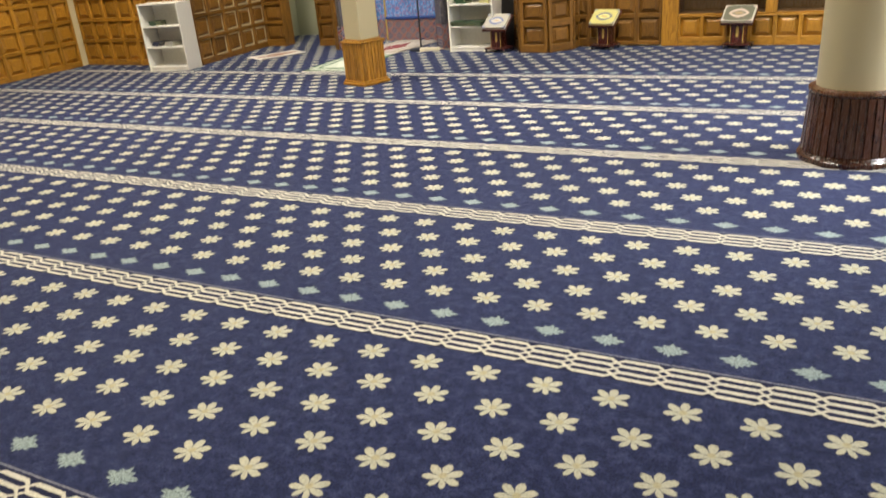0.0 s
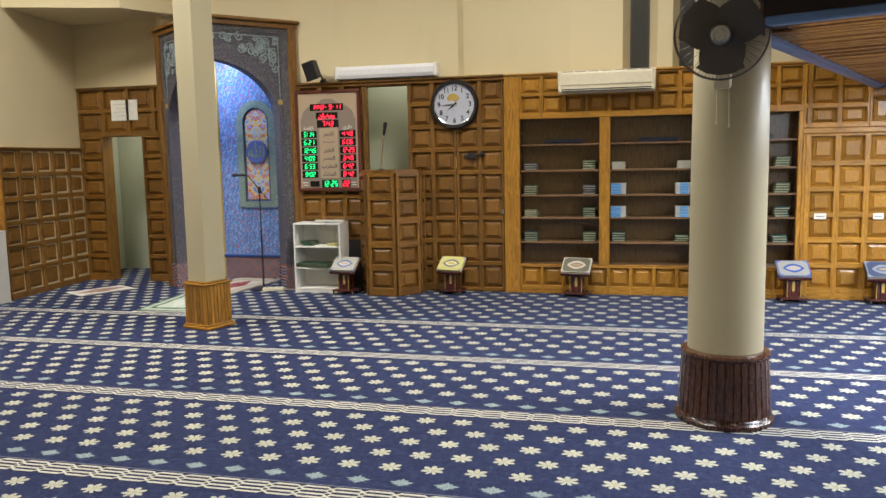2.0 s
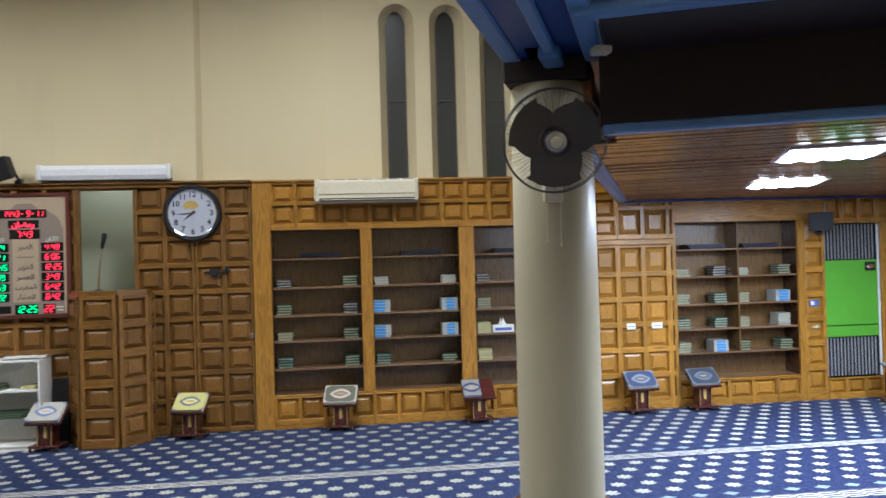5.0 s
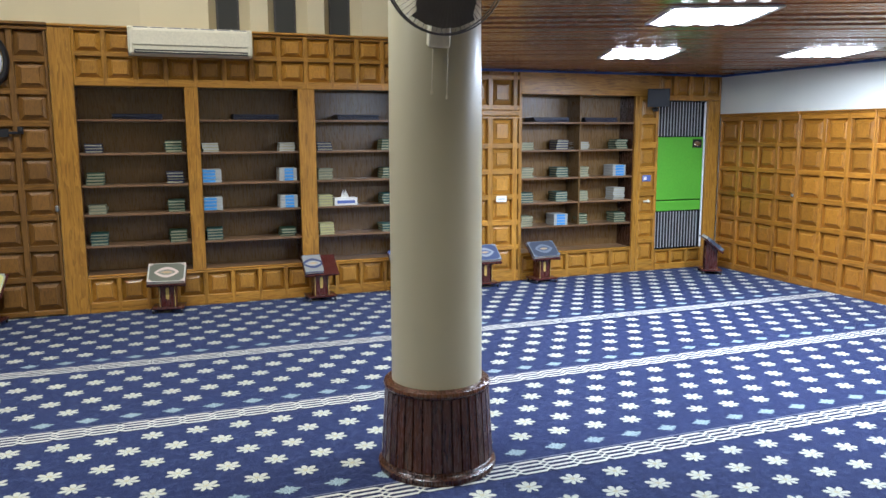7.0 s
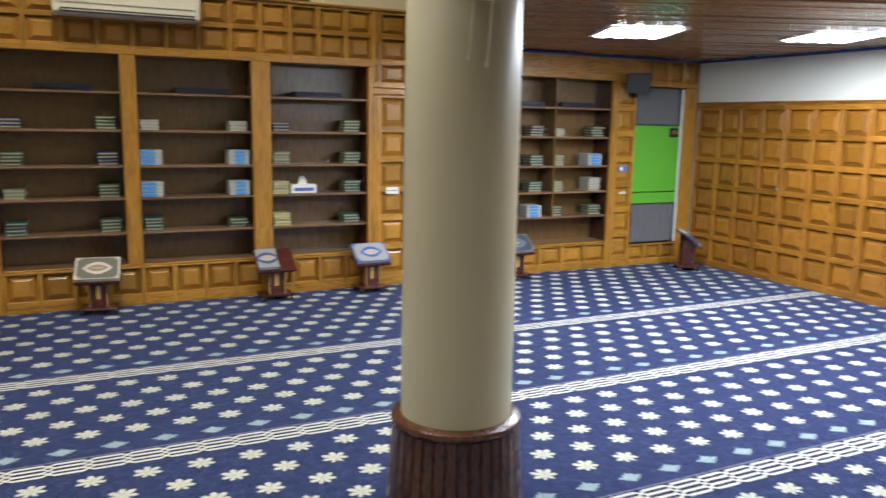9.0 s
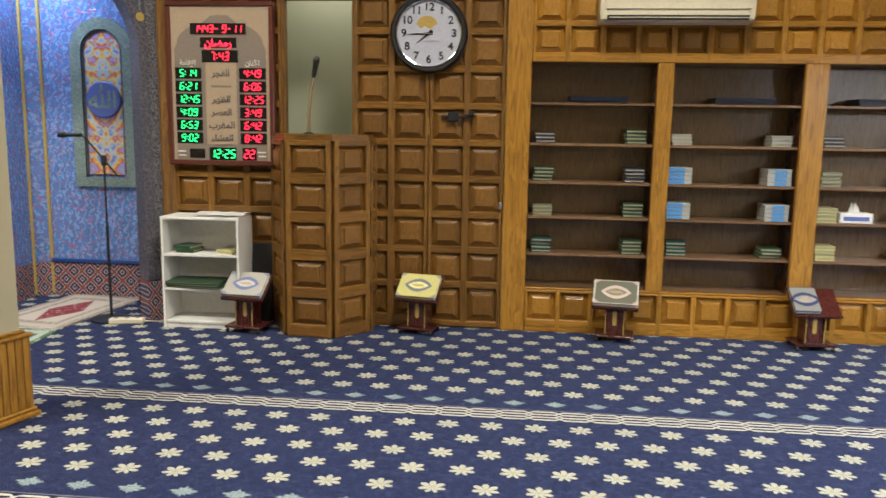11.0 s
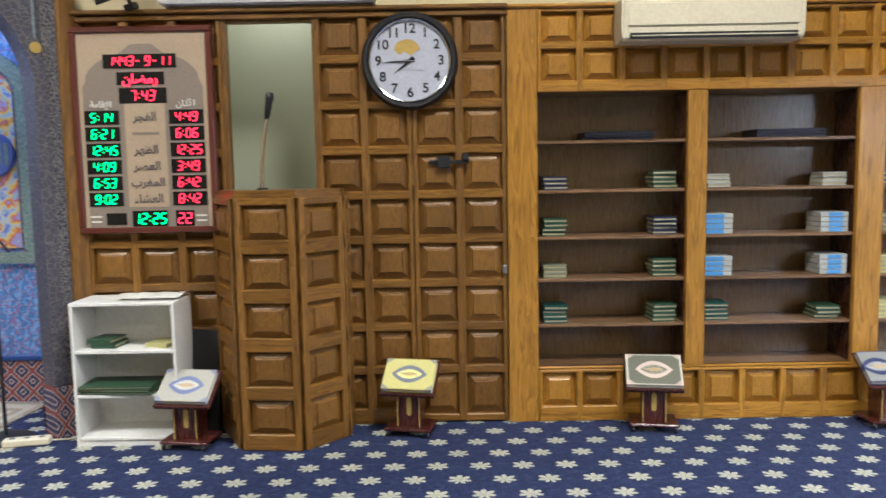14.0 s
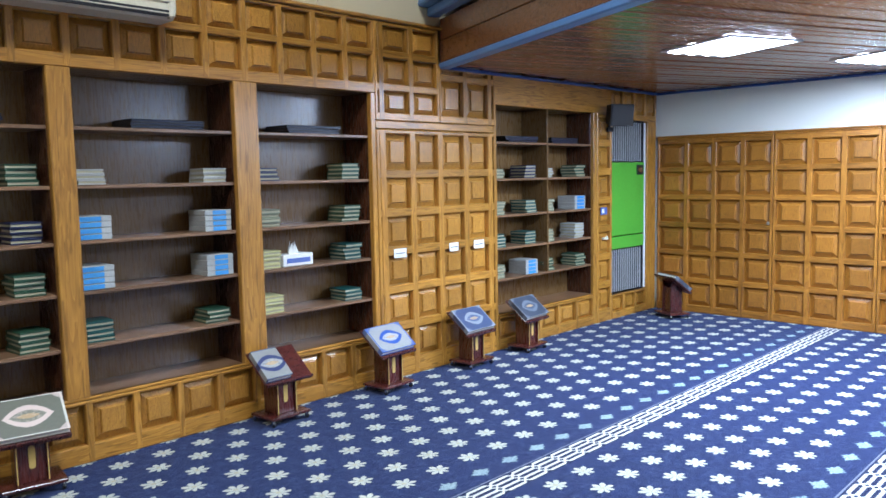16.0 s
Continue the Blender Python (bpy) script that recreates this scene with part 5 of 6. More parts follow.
def digits(text, x, z, h, mat, window):
    """Seven-segment figures, centred at x, z."""
    w, adv, t_ = h * 0.50, h * 0.76, h * 0.125
    width = sum(adv * (0.5 if ch in ": " else 1.0) for ch in text)
    part("led_window", Geo().box(x - window / 2, x + window / 2, -0.005, -0.003, z - h * 0.78, z + h * 0.78), "led_off", bd)
    cx = x - width / 2
    lean = 0.12

    def bar(g, x0, z0, x1, z1):
        dx, dz = x1 - x0, z1 - z0
        ln = hyp_f(dx, dz)
        ux, uz, px, pz = dx / ln, dz / ln, -dz / ln, dx / ln
        pts = []
        for a, b2 in ((0.02, 0), (0.12, .5), (0.88, .5), (0.98, 0), (0.88, -.5), (0.12, -.5)):
            X, Z = x0 + ux * ln * a + px * t_ * b2, z0 + uz * ln * a + pz * t_ * b2
            pts.append((X + (Z - z) * lean, -0.007, Z))
        g.poly(pts)
    for ch in text:
        a = adv * (0.5 if ch in ": " else 1.0)
        l, r, b2, m_, t2 = cx + (a - w) / 2, cx + (a + w) / 2, z - h / 2, z, z + h / 2
        g = Geo()
        if ch == ":":
            for s in (-0.2, 0.2):
                g.poly([(cx + a / 2 + q, -0.007, z + s * h + p) for q, p in ((-t_ / 2, -t_ / 2), (t_ / 2, -t_ / 2), (t_ / 2, t_ / 2), (-t_ / 2, t_ / 2))])
        for s in SEG.get(ch, ""):
            bar(g, *{"a": (l, t2, r, t2), "b": (r, m_, r, t2), "c": (r, b2, r, m_), "d": (l, b2, r, b2), "e": (l, b2, l, m_), "f": (l, m_, l, t2), "g": (l, m_, r, m_)}[s])
        cx += a
        if g.f:
            part("led_digit", g, mat, bd, "glowing %s digit" % ("red" if mat == "led_red" else "green"))


def arabic(codes, x, z, size, mat):
    me = text_mesh("".join(reversed(codes)), size)
    me.materials.append(M[mat])
    part("lettering", me, None, bd, at=T(x, -0.007, z, 90))


digits("1443- 9-11", bw / 2 - 0.01, 1.01, 0.052, "led_red", 0.43)
part("led_window", Geo().box(bw / 2 - 0.15, bw / 2 + 0.13, -0.005, -0.003, 0.873, 0.947), "led_off", bd)
arabic("\uFEAD\uFEE3\uFEC0\uFE8E\uFEE5", bw / 2 - 0.01, 0.905, 0.075, "led_red")
digits("7:43", bw / 2, 0.81, 0.058, "led_red", 0.28)
LG, RD = ("5:14", "6:21", "12:45", "4:09", "6:53", "9:02"), ("4:49", "6:06", "12:25", "3:49", "6:42", "8:42")
NAMES = ("\uFE8D\uFEDF\uFED4\uFEA0\uFEAE", "", "\uFE8D\uFEDF\uFEC8\uFEEC\uFEAE", "\uFE8D\uFEDF\uFECC\uFEBC\uFEAE", "\uFE8D\uFEDF\uFEE4\uFED0\uFEAE\uFE8F", "\uFE8D\uFEDF\uFECC\uFEB8\uFE8E\uFE80")
for k in range(6):
    z = 0.685 - 0.0965 * k
    digits(LG[k], 0.165, z, 0.052, "led_green", 0.205)
    digits(RD[k], bw - 0.165, z, 0.052, "led_red", 0.205)
    if NAMES[k]:
        arabic(NAMES[k], 0.42, z, 0.068, "ink")
    else:
        part("print_line", Geo().box(0.34, 0.50, -0.006, -0.0045, z - 0.008, z + 0.008), "taupe_board", bd)
arabic("\uFE8D\uFEF7\uFEAB\uFE8E\uFEE5", bw - 0.165, 0.76, 0.05, "paper")
arabic("\uFE8D\uFEF9\uFED7\uFE8E\uFEE3\uFE94", 0.165, 0.76, 0.05, "paper")
digits("12:25", 0.42, 0.085, 0.06, "led_green", 0.21)
digits("22", bw - 0.20, 0.085, 0.06, "led_red", 0.11)
part("led_window", Geo().box(0.16, 0.28, -0.005, -0.003, 0.05, 0.12), "led_off", bd)
for x in (0.10, bw - 0.10):
    part("print_line", Geo().box(x - 0.035, x + 0.03, -0.005, -0.003, 0.095, 0.105).box(x - 0.03, x + 0.03, -0.005, -0.003, 0.065, 0.075), "paper", bd)

# ---- clock ----
ck = thing("wall_clock", T(-2.44, W - 0.004, 2.205), "round black wall clock with white face and gold emblem", "clock")
part("case", Geo().lathe([(0.272, 0.0), (0.285, 0.02), (0.283, 0.05), (0.268, 0.068), (0.250, 0.066), (0.243, 0.052)], 64, cap=False), "black", ck, "glossy black case", True, at=T(0, 0, 0, 90))
part("bezel", Geo().lathe([(0.243, 0.05), (0.240, 0.058), (0.232, 0.054), (0.230, 0.04)], 64, cap=False), "chrome", ck, "chrome inner ring", True, at=T(0, 0, 0, 90))
part("face", Geo().lathe([(0.242, 0.0), (0.242, 0.04)], 64), "clock_face", ck, "", False, at=T(0, 0, 0, 90))
for k in range(1, 13):
    me = text_mesh(str(k), 0.078)
    me.materials.append(M["black"])
    a = radians(90 - 30 * k)
    part("numeral", me, None, ck, at=T(0.185 * math.cos(a), -0.042, 0.185 * math.sin(a), 90))
for name, a, ln, w in (("hour_hand", 90 - (7 + 43 / 60) * 30, 0.13, 0.013), ("minute_hand", 90 - 44.5 * 6, 0.19, 0.010)):
    c_, s_ = math.cos(radians(a)), math.sin(radians(a))
    part(name, Geo().poly([(-0.03 * c_ - w * s_, -0.046, -0.03 * s_ + w * c_), (-0.03 * c_ + w * s_, -0.046, -0.03 * s_ - w * c_), (ln * c_, -0.046, ln * s_)]), "black", ck)
part("second_hand", Geo().poly([(0.03, -0.0475, -0.003), (0.03, -0.0475, 0.003), (-0.15, -0.0475, 0.001)]), "steel", ck)
em = [(0.075 * math.cos(math.pi * k / 14) - 0.015, -0.0415, 0.065 + 0.06 * math.sin(math.pi * k / 14)) for k in range(15)] + [(-0.06, -0.0415, 0.035), (-0.03, -0.0415, 0.055), (0.01, -0.0415, 0.03), (0.035, -0.0415, 0.055)]
part("emblem", Geo().poly(em), "gold", ck, "gold emblem")
part("print_line", Geo().box(-0.05, 0.09, -0.0425, -0.0412, -0.055, -0.051), "steel", ck)

# ---- tube light, speakers, air conditioner ----
tl = thing("tube_light", T(-3.26, W - 0.002, 2.62), "unlit white tube light fitting with a clear diffuser", "light fitting")
part("tray", Geo().cbox(-0.62, 0.62, -0.02, 0.02, -0.05, 0.06, 0.006), "white", tl)
prof = [(-0.02, -0.075), (-0.075, -0.07), (-0.095, -0.03), (-0.095, 0.03), (-0.075, 0.07), (-0.02, 0.075)]
g = Geo()
for (y0, z0), (y1, z1) in zip(prof, prof[1:]):
    g.poly([(-0.60, y0, z0), (0.60, y0, z0), (0.60, y1, z1), (-0.60, y1, z1)])
part("diffuser", g, "tube", tl, "ribbed translucent diffuser", True)
for x in (-0.63, 0.585):
    part("end_cap", Geo().cbox(x, x + 0.045, -0.10, 0.02, -0.078, 0.078, 0.012), "white", tl, "white end cap")


def speaker(at, label, w=0.19, h=0.27, d=0.17):
    ob = thing("speaker", at, label, "speaker", "wall speakers")
    g = Geo()
    f = [(-w / 2, -d, -h / 2), (w / 2, -d, -h / 2), (w / 2, -d, h / 2), (-w / 2, -d, h / 2)]
    bk = [(-w * .36, 0, -h * .42), (w * .36, 0, -h * .42), (w * .36, 0, h * .42), (-w * .36, 0, h * .42)]
    g.poly(f)
    g.poly(bk[::-1])
    for k in range(4):
        g.poly([f[k], f[(k + 1) % 4], bk[(k + 1) % 4], bk[k]])
    part("cabinet", g, "black", ob)
    part("front_mesh", Geo().cbox(-w / 2 + 0.008, w / 2 - 0.008, -d - 0.01, -d, -h / 2 + 0.008, h / 2 - 0.008, 0.006), "black", ob, "dark mesh front")
    part("bracket", Geo().tube([(0, 0, 0), (0, 0.05, -0.03), (0, 0.08, -0.13)], 0.012, 8).cbox(-0.035, 0.035, 0.05, 0.10, -0.17, -0.13, 0.005), "black", ob)
    return ob


speaker(T(-4.12, W - 0.13, 2.67, 14, -12, -16), "black tilted speaker on a bracket above the timetable", 0.165, 0.22, 0.12)
speaker(T(4.235, W - 0.10, 1.99, 8, 0, -28), "black speaker on a bracket above the cooler", 0.24, 0.20, 0.14)

ac = thing("air_conditioner", T(-0.71, W - 0.003, 2.395), "ivory split air conditioner mounted over the bookcases", "air conditioner")
prof = [(0, -0.12), (-0.16, -0.12), (-0.195, -0.085), (-0.20, 0.09), (-0.185, 0.115), (0, 0.12)]
g = Geo()
for k in range(len(prof)):
    (y0, z0), (y1, z1) = prof[k], prof[(k + 1) % len(prof)]
    g.poly([(-0.52, y0, z0), (0.52, y0, z0), (0.52, y1, z1), (-0.52, y1, z1)])
for s in (-0.52, 0.52):
    g.poly([(s, y, z) for y, z in (prof if s > 0 else prof[::-1])])
part("body", g, "ivory", ac)
part("front_panel", Geo().cbox(-0.485, 0.485, -0.207, -0.19, -0.04, 0.085, 0.004), "ivory", ac)
part("outlet", Geo().box(-0.47, 0.50, -0.199, -0.165, -0.108, -0.078), "black", ac, "dark air outlet")
part("vane", Geo().cbox(-0.46, 0.49, -0.203, -0.175, -0.098, -0.091, 0.002), "ivory", ac)
for k in range(7):
    part("top_slot", Geo().box(-0.47 + k * 0.138, -0.355 + k * 0.138, -0.192, -0.184, 0.092, 0.112), "grille", ac)
for s in (-0.515, 0.475):
    part("end_cheek", Geo().cbox(s, s + 0.04, -0.206, -0.02, -0.118, 0.116, 0.012), "ivory", ac)

# ---- cooling cabinet ----
co = thing("floor_cooler", T(4.345, W + 0.02, 0.24), "bright green cooling cabinet with grey slatted grilles", "cooler")
part("case", Geo().box(0.0, 0.665, 0.060, 0.10, 0.0, 1.71).box(0.0, 0.012, 0.0, 0.06, 0.0, 1.71).box(0.64, 0.665, 0.0, 0.06, 0.0, 1.71), "black", co)
part("front_panel", Geo().cbox(0.006, 0.64, -0.012, 0.025, 0.575, 1.30, 0.006), "green", co, "bright green panel")
part("lower_panel", Geo().cbox(0.006, 0.64, -0.012, 0.025, 0.445, 0.565, 0.006), "green", co, "bright green lower panel")
for z0, z1 in ((0.01, 0.435), (1.31, 1.70)):
    for k in range(15):
        part("slat", Geo().cbox(0.022 + k * 0.0415, 0.022 + k * 0.0415 + 0.011, 0.010, 0.022, z0, z1, 0.003), "slat", co)
part("badge", Geo().cbox(0.485, 0.615, -0.018, -0.012, 1.175, 1.275, 0.012), "black", co, "black badge plate")
part("badge_inset", Geo().lathe([(0.036, 0.0), (0.036, 0.004), (0.024, 0.005)], 24), "chrome", co, "chrome oval badge", True, at=T(0.55, -0.018, 1.225, 90) @ Matrix.Diagonal((1.3, 0.8, 1, 1)))
part("edge_strip", Geo().cbox(0.642, 0.666, -0.014, 0.02, 0.0, 1.70, 0.004), "white", co, "white edge strip")

# ---- reading stands ----
def capsule(hw, hh, y, n=8):
    return [(hw * math.cos(math.pi * k / n), y, hh + hw * math.sin(math.pi * k / n)) for k in range(n + 1)] + [(-hw * math.cos(math.pi * k / n), y, -hh - hw * math.sin(math.pi * k / n)) for k in range(n + 1)]


stand = thing("reading_stand", T(0, 0, -50), "dark red mahogany reading stand on small castors", "reading stand", "reading stands along the wall")
part("base_plate", Geo().cbox(-0.155, 0.155, -0.125, 0.125, 0.042, 0.060, 0.004), "mahogany", stand)
for sx in (-1, 1):
    part("side_board", Geo().cbox(sx * 0.073 - 0.008, sx * 0.073 + 0.008, -0.075, 0.075, 0.060, 0.300, 0.003), "mahogany", stand)
    part("edge_line", Geo().box(sx * 0.073 - 0.003, sx * 0.073 + 0.003, -0.0775, -0.0755, 0.062, 0.298), "gold", stand, "pale inlaid edge")
    for sy in (-1, 1):
        cs = part("castor", Geo().lathe([(0.016, -0.008), (0.019, 0), (0.016, 0.008)], 14), "black", stand, "black castor", True, at=T(sx * 0.135, sy * 0.105, 0.0195, 0, 90))
        part("fork", Geo().lathe([(0.010, 0.018), (0.012, 0.042)], 10), "chrome", stand, "", True, at=T(sx * 0.135, sy * 0.105, 0))
part("middle_board", Geo().cbox(-0.065, 0.065, -0.058, -0.042, 0.060, 0.30, 0.003), "mahogany", stand)
part("back_board", Geo().cbox(-0.065, 0.065, 0.045, 0.060, 0.060, 0.33, 0.003), "mahogany", stand)
part("inlay", Geo().poly(capsule(0.016, 0.045, -0.0595)), "gold", stand, "gilt oval inlay", at=T(0, 0, 0.19))
TB = T(0, 0, 0.365, 38)
part("desk_board", Geo().cbox(-0.185, 0.185, -0.145, 0.145, -0.010, 0.006, 0.004), "mahogany", stand, at=TB)
part("desk_lip", Geo().cbox(-0.185, 0.185, -0.152, -0.138, -0.010, 0.020, 0.004), "mahogany", stand, at=TB)
part("brace", Geo().poly([(-0.08, -0.07, 0.304), (0.08, -0.07, 0.304), (0.08, 0.07, 0.41), (-0.08, 0.07, 0.41)]).poly([(-0.08, -0.07, 0.298), (-0.08, 0.07, 0.298), (-0.08, 0.07, 0.41), (-0.08, -0.07, 0.304)]).poly([(0.08, -0.07, 0.298), (0.08, 0.07, 0.298), (0.08, 0.07, 0.41), (0.08, -0.07, 0.304)]), "mahogany", stand)


stand.scale = (0.90, 0.88, 0.92)


def big_book(at, cover, label, hw=0.175):
    hw *= 0.92
    ob = thing("holy_book", at, label, "book", "books on the reading stands")
    part("back_cover", Geo().cbox(-hw, hw, -0.110, 0.110, 0.0, 0.004, 0.001), "cover_" + cover, ob)
    part("page_block", Geo().box(-hw + 0.006, hw - 0.006, -0.104, 0.104, 0.004, 0.029), "paper", ob)
    part("front_cover", Geo().cbox(-hw, hw, -0.110, 0.110, 0.029, 0.034, 0.001), "cover_" + cover, ob)
    part("spine", Geo().cbox(-hw - 0.003, -hw + 0.002, -0.110, 0.110, 0.0, 0.034, 0.001), "cover_" + cover, ob)


for x, y, yaw, cover, label, hw, dx in ((-3.74, 8.87, -8, "silver", "silver white holy book with a blue medallion", 0.165, 0), (-2.47, 9.03, -12, "lemon", "yellow holy book with a grey medallion", 0.165, 0),
                                        (-1.02, 9.04, -9, "ornate", "dark green holy book with a rose gold medallion", 0.175, 0), (0.37, 9.03, 2, "slate", "grey holy book lying to one side of the stand", 0.095, -0.08),
                                        (1.24, 9.03, 4, "azure", "pale holy book with a bright blue medallion", 0.175, 0), (2.10, 9.04, 2, "cobalt", "blue holy book with a dark medallion", 0.175, 0),
                                        (2.79, 9.04, 4, "dusk", "dark blue holy book on its stand", 0.175, 0), (4.82, 8.80, 62, "dusk", "dark blue holy book on its stand", 0.175, 0)):
    at = T(x, y, 0, 0, 0, yaw)
    copy_thing(stand, at)
    big_book(at @ T(0, 0, 0.336, 39.2) @ T(dx * 0.90, -0.003, 0.0070), cover, label, hw)
for o in [stand, *stand.children_recursive]:
    bpy.data.objects.remove(o)

# ---- white shelves ----
def white_shelf(at, label):
    ob = thing("white_shelf", at, label, "shelf", "white shelf units")
    for x in (-0.30, 0.282):
        part("side", Geo().cbox(x, x + 0.018, -0.15, 0.15, 0, 0.84, 0.002), "white", ob)
    part("back", Geo().box(-0.282, 0.282, 0.14, 0.148, 0.03, 0.82), "white", ob)
    for z in (0.035, 0.285, 0.545):
        part("shelf", Geo().cbox(-0.282, 0.282, -0.148, 0.14, z, z + 0.018, 0.002), "white", ob)
    part("top", Geo().cbox(-0.302, 0.302, -0.152, 0.152, 0.822, 0.842, 0.003), "white", ob)
    part("plinth", Geo().box(-0.282, 0.282, -0.14, -0.125, 0.0, 0.035), "white", ob)
    return ob


def loose(x, y, z, kind, n, flat=0, yaw=0):
    for k in range(n):
        cov, pg = BK[kind, flat]
        t = 0.0265 if not flat else 0.016
        b1 = tagged(new("book", cov), BLABEL[kind], "book", "books on the white shelves")
        b1.matrix_basis = T(x + rb.uniform(-.01, .01), y, z + 0.0008 + k * (t + 0.0006), 0, 0, yaw + rb.uniform(-6, 6))
        p = new("page_block", pg)
        p.parent = b1


white_shelf(T(-4.105, 9.025, 0), "small white shelf unit with a few books")
loose(-4.25, 9.02, 0.563, "green", 2, 0, 80)
loose(-3.92, 9.02, 0.563, "yellow", 1, 0, 70)
loose(-4.16, 8.99, 0.303, "green", 3, 1, 0)
g = Geo()
for i in range(8):
    for j in range(5):
        def hgt(i, j):
            return 0.8425 + 0.006 + 0.03 * abs(math.sin(i * 1.1 + j * 0.7)) * (1 - abs(j - 2.5) / 4)
        q = [(i, j), (i + 1, j), (i + 1, j + 1), (i, j + 1)]
        g.poly([(-0.16 + 0.045 * a + 0.01 * b2, -0.10 + 0.045 * b2, hgt(a, b2)) for a, b2 in q])
tagged(part("folded_cloth", g, "white", None, "crumpled grey-white cloth on top of the white shelf", True, T(-4.02, 9.03, 0)), category="cloth")
white_shelf(T(-7.84, 7.62, 0, 0, 0, 9), "small white shelf unit against the alcove panelling")
loose(-7.98, 7.6, 0.563, "green", 2, 0, 80)
loose(-7.78, 7.6, 0.303, "white", 2, 0, 80)
loose(-8.00, 7.6, 0.303, "navy", 2, 0, 80)
tagged(part("leaning_board", Geo().cbox(-0.12, 0.12, -0.008, 0.008, 0, 0.62, 0.004), "black", None, "black flat board leaning between shelf and pulpit", False, T(-3.76, 9.10, 0.0, -8, 0, 0)), category="board")

# ---- microphone stand, rugs, power strip ----
ms = thing("microphone_stand", T(-4.90, 9.02, 0), "black boom microphone stand on a round base", "microphone stand")
part("base", Geo().lathe([(0.15, 0), (0.15, 0.012), (0.12, 0.022), (0.02, 0.032)], 32), "black", ms, "", True)
part("pole", Geo().tube([(0, 0, 0.02), (0, 0, 0.75)], 0.011, 10).tube([(0, 0, 0.75), (0, 0, 1.24)], 0.008, 10), "black", ms, "", True)
part("clutch", Geo().lathe([(0.018, 1.20), (0.022, 1.22), (0.022, 1.26), (0.016, 1.28)], 14), "black", ms, "", True)
part("boom", Geo().tube([(0.10, 0, 1.13), (-0.14, 0, 1.41), (-0.18, 0, 1.43)], 0.007, 8), "black", ms, "", True)
part("microphone", Geo().tube([(-0.17, 0, 1.43), (-0.30, 0, 1.43)], 0.016, 10).tube([(-0.30, 0, 1.43), (-0.35, 0, 1.43)], 0.024, 12), "black", ms, "", True)


def rug(at, w, l, mat, label, name="prayer_rug"):
    n, m_ = 10, 14
    g = Geo()
    def q(i, j):
        x, y = (i / n - .5) * w, (j / m_ - .5) * l
        return (x, y, 0.010 + 0.003 * math.sin(x * 9 + y * 5) + 0.002 * math.sin(y * 17))
    for i in range(n):
        for j in range(m_):
            g.poly([q(i, j), q(i + 1, j), q(i + 1, j + 1), q(i, j + 1)])
    for i in range(n):
        for j in (0, m_):
            a, b2 = q(i, j), q(i + 1, j)
            g.poly([a, b2, (b2[0], b2[1], 0.001), (a[0], a[1], 0.001)])
    for j in range(m_):
        for i in (0, n):
            a, b2 = q(i, j), q(i, j + 1)
            g.poly([a, b2, (b2[0], b2[1], 0.001), (a[0], a[1], 0.001)])
    ob = tagged(part(name, g, mat, None, label, True, at), category="rug", group="prayer rugs")
    for e in (-1, 1):
        f = Geo()
        for k in range(28):
            x = (k / 27 - .5) * w
            f.tube([(x, e * l / 2, 0.008), (x + rb.uniform(-.008, .008), e * (l / 2 + 0.045), 0.005)], 0.004, 4)
        part("fringe", f, "paper", ob, "cream fringe")
    return ob


rug(T(-5.40, 9.22, 0, 0, 0, -6), 0.68, 1.12, "rug_red", "cream and dark red prayer rug inside the niche")
rug(T(-5.38, 8.07, 0, 0, 0, 5), 0.66, 1.12, "rug_green", "green and white prayer rug on the carpet")
rug(T(-6.95, 8.62, 0, 0, 0, -28), 0.42, 0.60, "rug_pale", "pale folded prayer rug near the doorway")
ps = thing("power_strip", T(-4.72, 8.92, 0, 0, 0, 12), "white power strip with a cable on the carpet", "power strip")
part("body", Geo().cbox(-0.13, 0.13, -0.035, 0.035, 0.001, 0.045, 0.008), "ivory", ps)
part("cable", Geo().tube([(0.13, 0, 0.02), (0.22, 0.03, 0.008), (0.30, 0.10, 0.008), (0.36, 0.09, 0.01)], 0.005, 6), "ivory", ps, "", True)
for k in range(3):
    part("socket", Geo().lathe([(0.018, 0.045), (0.018, 0.0465)], 14, -0.08 + 0.08 * k, 0), "grille", ps)

# ---- fan on the round column ----
fan = thing("wall_fan", T(0.03, 4.70, 2.215, 12, 0, -10), "dark wall fan with wire guard fixed to the column", "fan")
RF = 0.24
g = Geo()
for r0, y in ((RF, -0.02), (RF, 0.03), (RF * .98, -0.045), (0.075, -0.085)):
    g.tube([(r0 * math.cos(math.tau * k / 48), y, r0 * math.sin(math.tau * k / 48)) for k in range(49)], 0.003 if r0 > .2 else 0.0025, 6)
for k in range(72):
    a = math.tau * k / 72
    c_, s_ = math.cos(a), math.sin(a)
    g.tube([(0.07 * c_, -0.088, 0.07 * s_), (0.17 * c_, -0.078, 0.17 * s_), (RF * .98 * c_, -0.045, RF * .98 * s_), (RF * c_, 0.0, RF * s_)], 0.0008, 3)
    if k % 2 == 0:
        g.tube([(RF * c_, 0.03, RF * s_), (0.18 * c_, 0.075, 0.18 * s_), (0.06 * c_, 0.085, 0.06 * s_)], 0.0011, 3)
part("guard", g, "charcoal", fan, "dark wire guard")
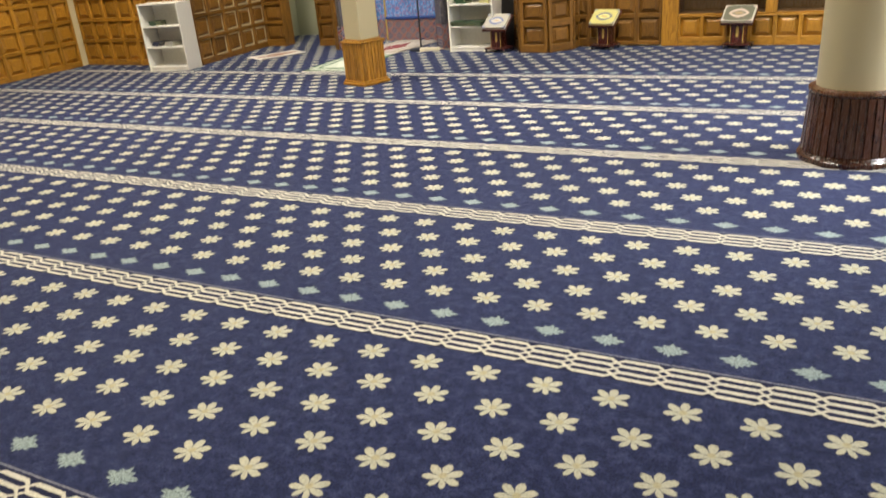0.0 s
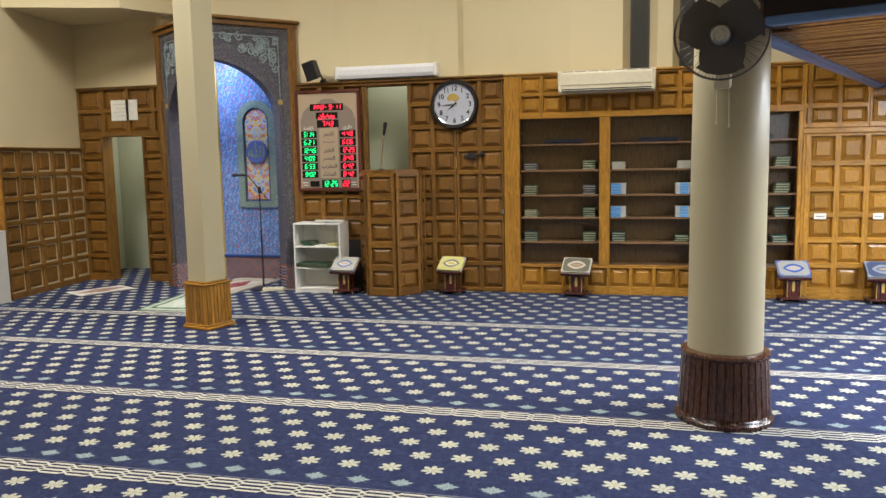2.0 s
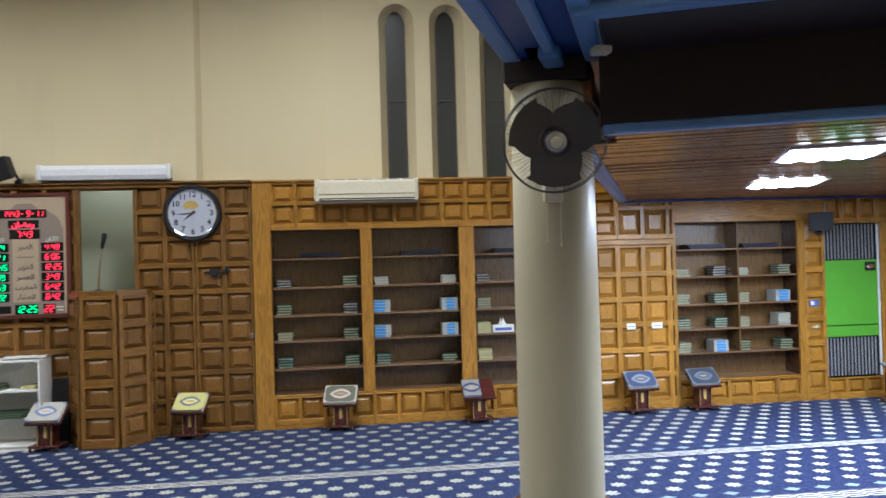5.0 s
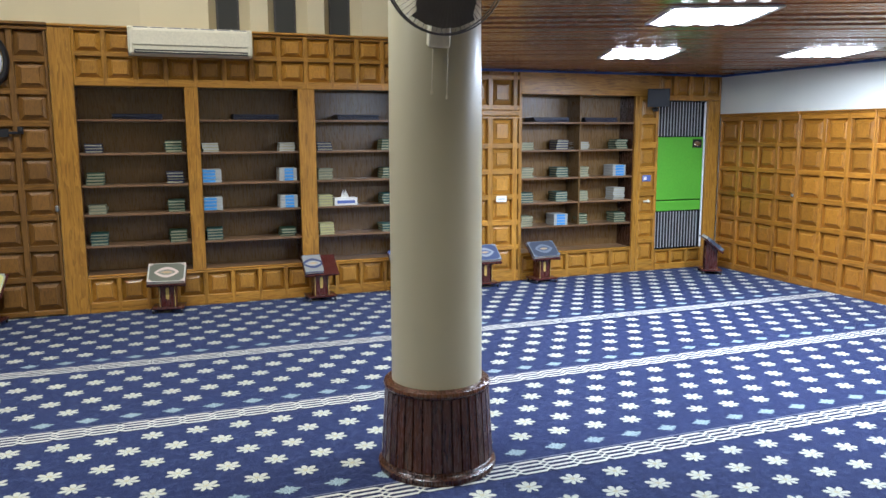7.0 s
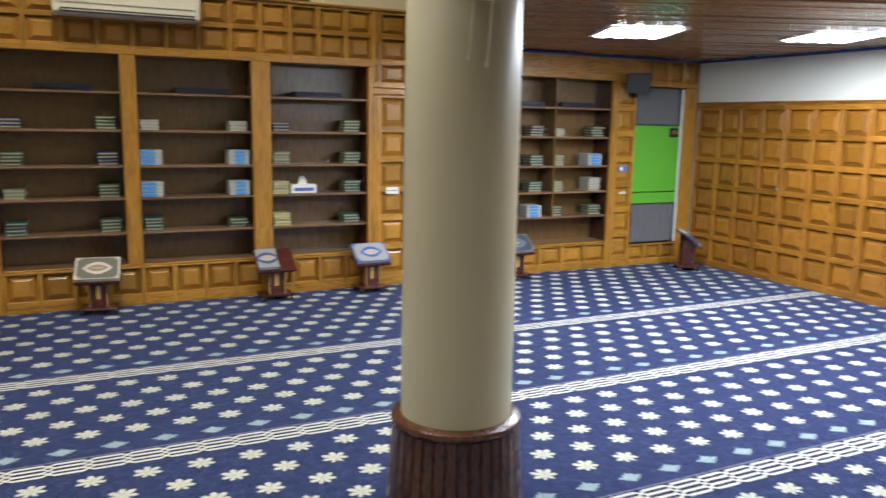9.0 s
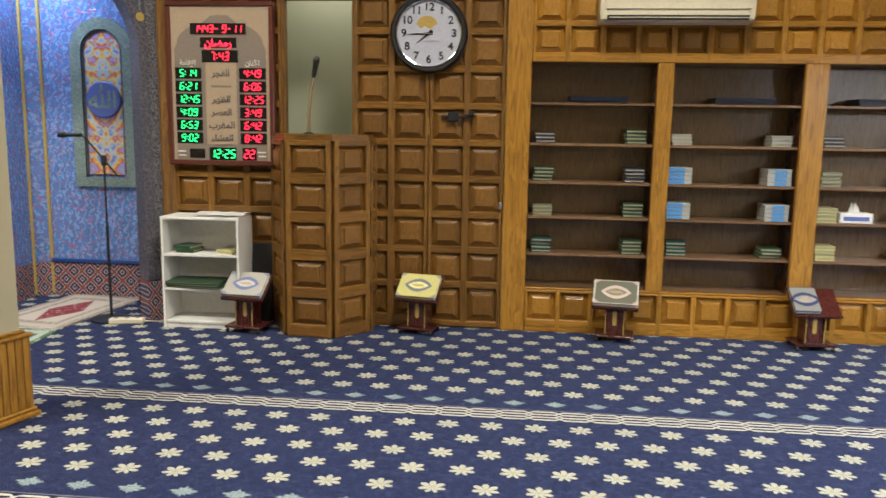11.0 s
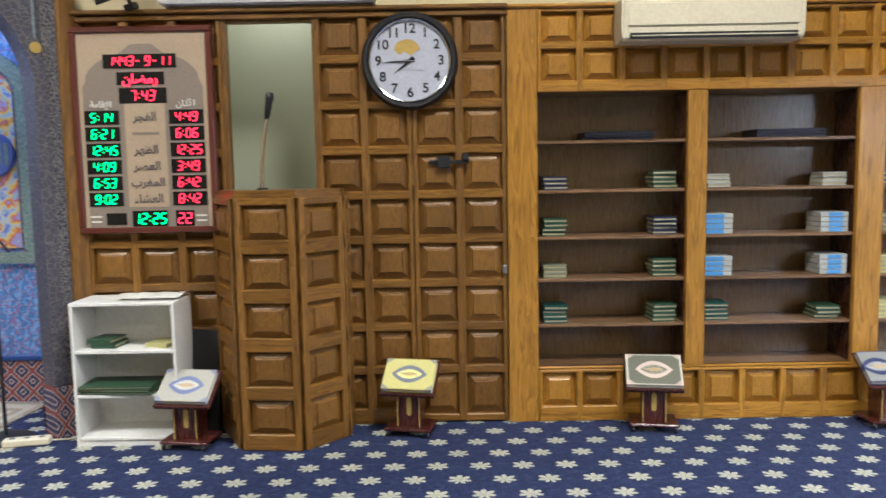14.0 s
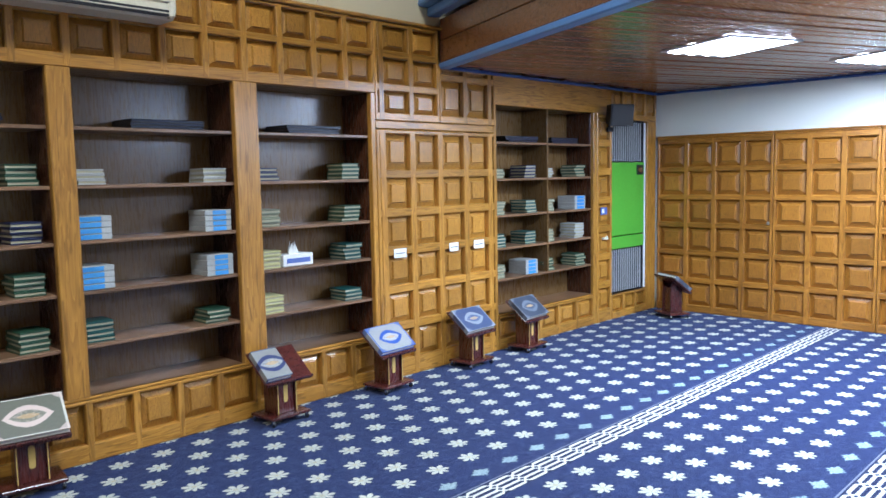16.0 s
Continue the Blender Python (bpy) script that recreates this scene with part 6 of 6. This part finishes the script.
for k in range(3):
    g = Geo()
    for j in range(7):
        for i in range(4):
            def bp(i, j):
                r0 = 0.04 + 0.175 * j / 7
                wv = 0.50 + 0.42 * math.sin(math.pi * min(1, j / 7 + .18))
                a = (i / 4 - .5) * wv * 2.5 + 0.25 * j / 7
                return (r0 * math.sin(a), -0.02 + 0.035 * (i / 4 - .5), r0 * math.cos(a))
            g.poly([bp(i, j), bp(i + 1, j), bp(i + 1, j + 1), bp(i, j + 1)])
    part("blade", g, "charcoal", fan, "dark grey blade", True, at=T(0, 0, 0, 0, 120 * k + 48, 0))
part("hub", Geo().lathe([(0.054, 0.0), (0.054, 0.07), (0.046, 0.088), (0.0, 0.092)], 28, cap=False), "steel", fan, "silver hub badge", True, at=T(0, 0.0, 0, 90))
part("hub_badge", Geo().lathe([(0.03, 0.0), (0.028, 0.004)], 20), "chrome", fan, "", True, at=T(0, -0.090, 0, 90))
part("motor", Geo().lathe([(0.075, 0.0), (0.085, 0.03), (0.075, 0.11), (0.04, 0.13)], 28), "charcoal", fan, "", True, at=T(0, 0.05, 0, -90))
part("bracket", Geo().tube([(0, 0.12, -0.02), (0, 0.13, -0.15), (0, 0.10, -0.22)], 0.016, 10).cbox(-0.045, 0.045, 0.07, 0.15, -0.30, -0.20, 0.008), "ivory", fan, "pale mounting bracket", True)
for x, l in ((-0.03, 0.17), (0.035, 0.19)):
    part("pull_cord", Geo().tube([(x, 0.068, -0.30), (x, 0.062, -0.30 - l)], 0.0022, 5).lathe([(0.004, -0.32 - l), (0.006, -0.31 - l), (0.003, -0.30 - l)], 8, x, 0.062), "ivory", fan, "pale pull cord", True)

# ---- lamps ----
for p in PANEL_LAMPS:
    ob = thing("ceiling_panel_light", Matrix(((D2.x, D1.x, 0, p.x), (D2.y, D1.y, 0, p.y), (0, 0, 1, LOW + 0.008), (0, 0, 0, 1))), "bright white square panel light in the plank ceiling", "ceiling light", "panel lights")
    g = Geo().box(-0.27, 0.27, -0.29, 0.29, -0.008, -0.002)
    for k in range(4):
        arc = [(-0.27 + 0.135 * (k + q / 8), -0.008 - 0.014 * math.sin(math.pi * q / 8)) for q in range(9)]
        for (x0, z0), (x1, z1) in zip(arc, arc[1:]):
            g.poly([(x0, -0.285, z0), (x1, -0.285, z1), (x1, 0.285, z1), (x0, 0.285, z0)])
        for ye in (-0.285, 0.285):
            g.poly([(x, ye, z) for x, z in arc])
    part("diffuser", g, "lamp_glow", ob, "glowing white diffuser of four lobes")
    for a in ((-0.30, 0.30, -0.32, -0.29), (-0.30, 0.30, 0.29, 0.32), (-0.30, -0.27, -0.29, 0.29), (0.27, 0.30, -0.29, 0.29)):
        part("frame_bar", Geo().cbox(*a, -0.012, 0.0, 0.003), "white", ob)
# invented square fittings for the added overhead lamps, out of view
for x, y, _w in HALL_FILLS:
    ob = thing("hall_light", T(x, y, HIGH), "unseen warm white square light, added to brighten the hall", "ceiling light", "hall lights")
    part("housing", Geo().cbox(-0.64, 0.64, -0.64, 0.64, -0.05, 0.0, 0.01), "white", ob)
    part("diffuser", Geo().box(-0.6, 0.6, -0.6, 0.6, -0.058, -0.051), "hall_glow", ob, "glowing warm diffuser of the added hall light")
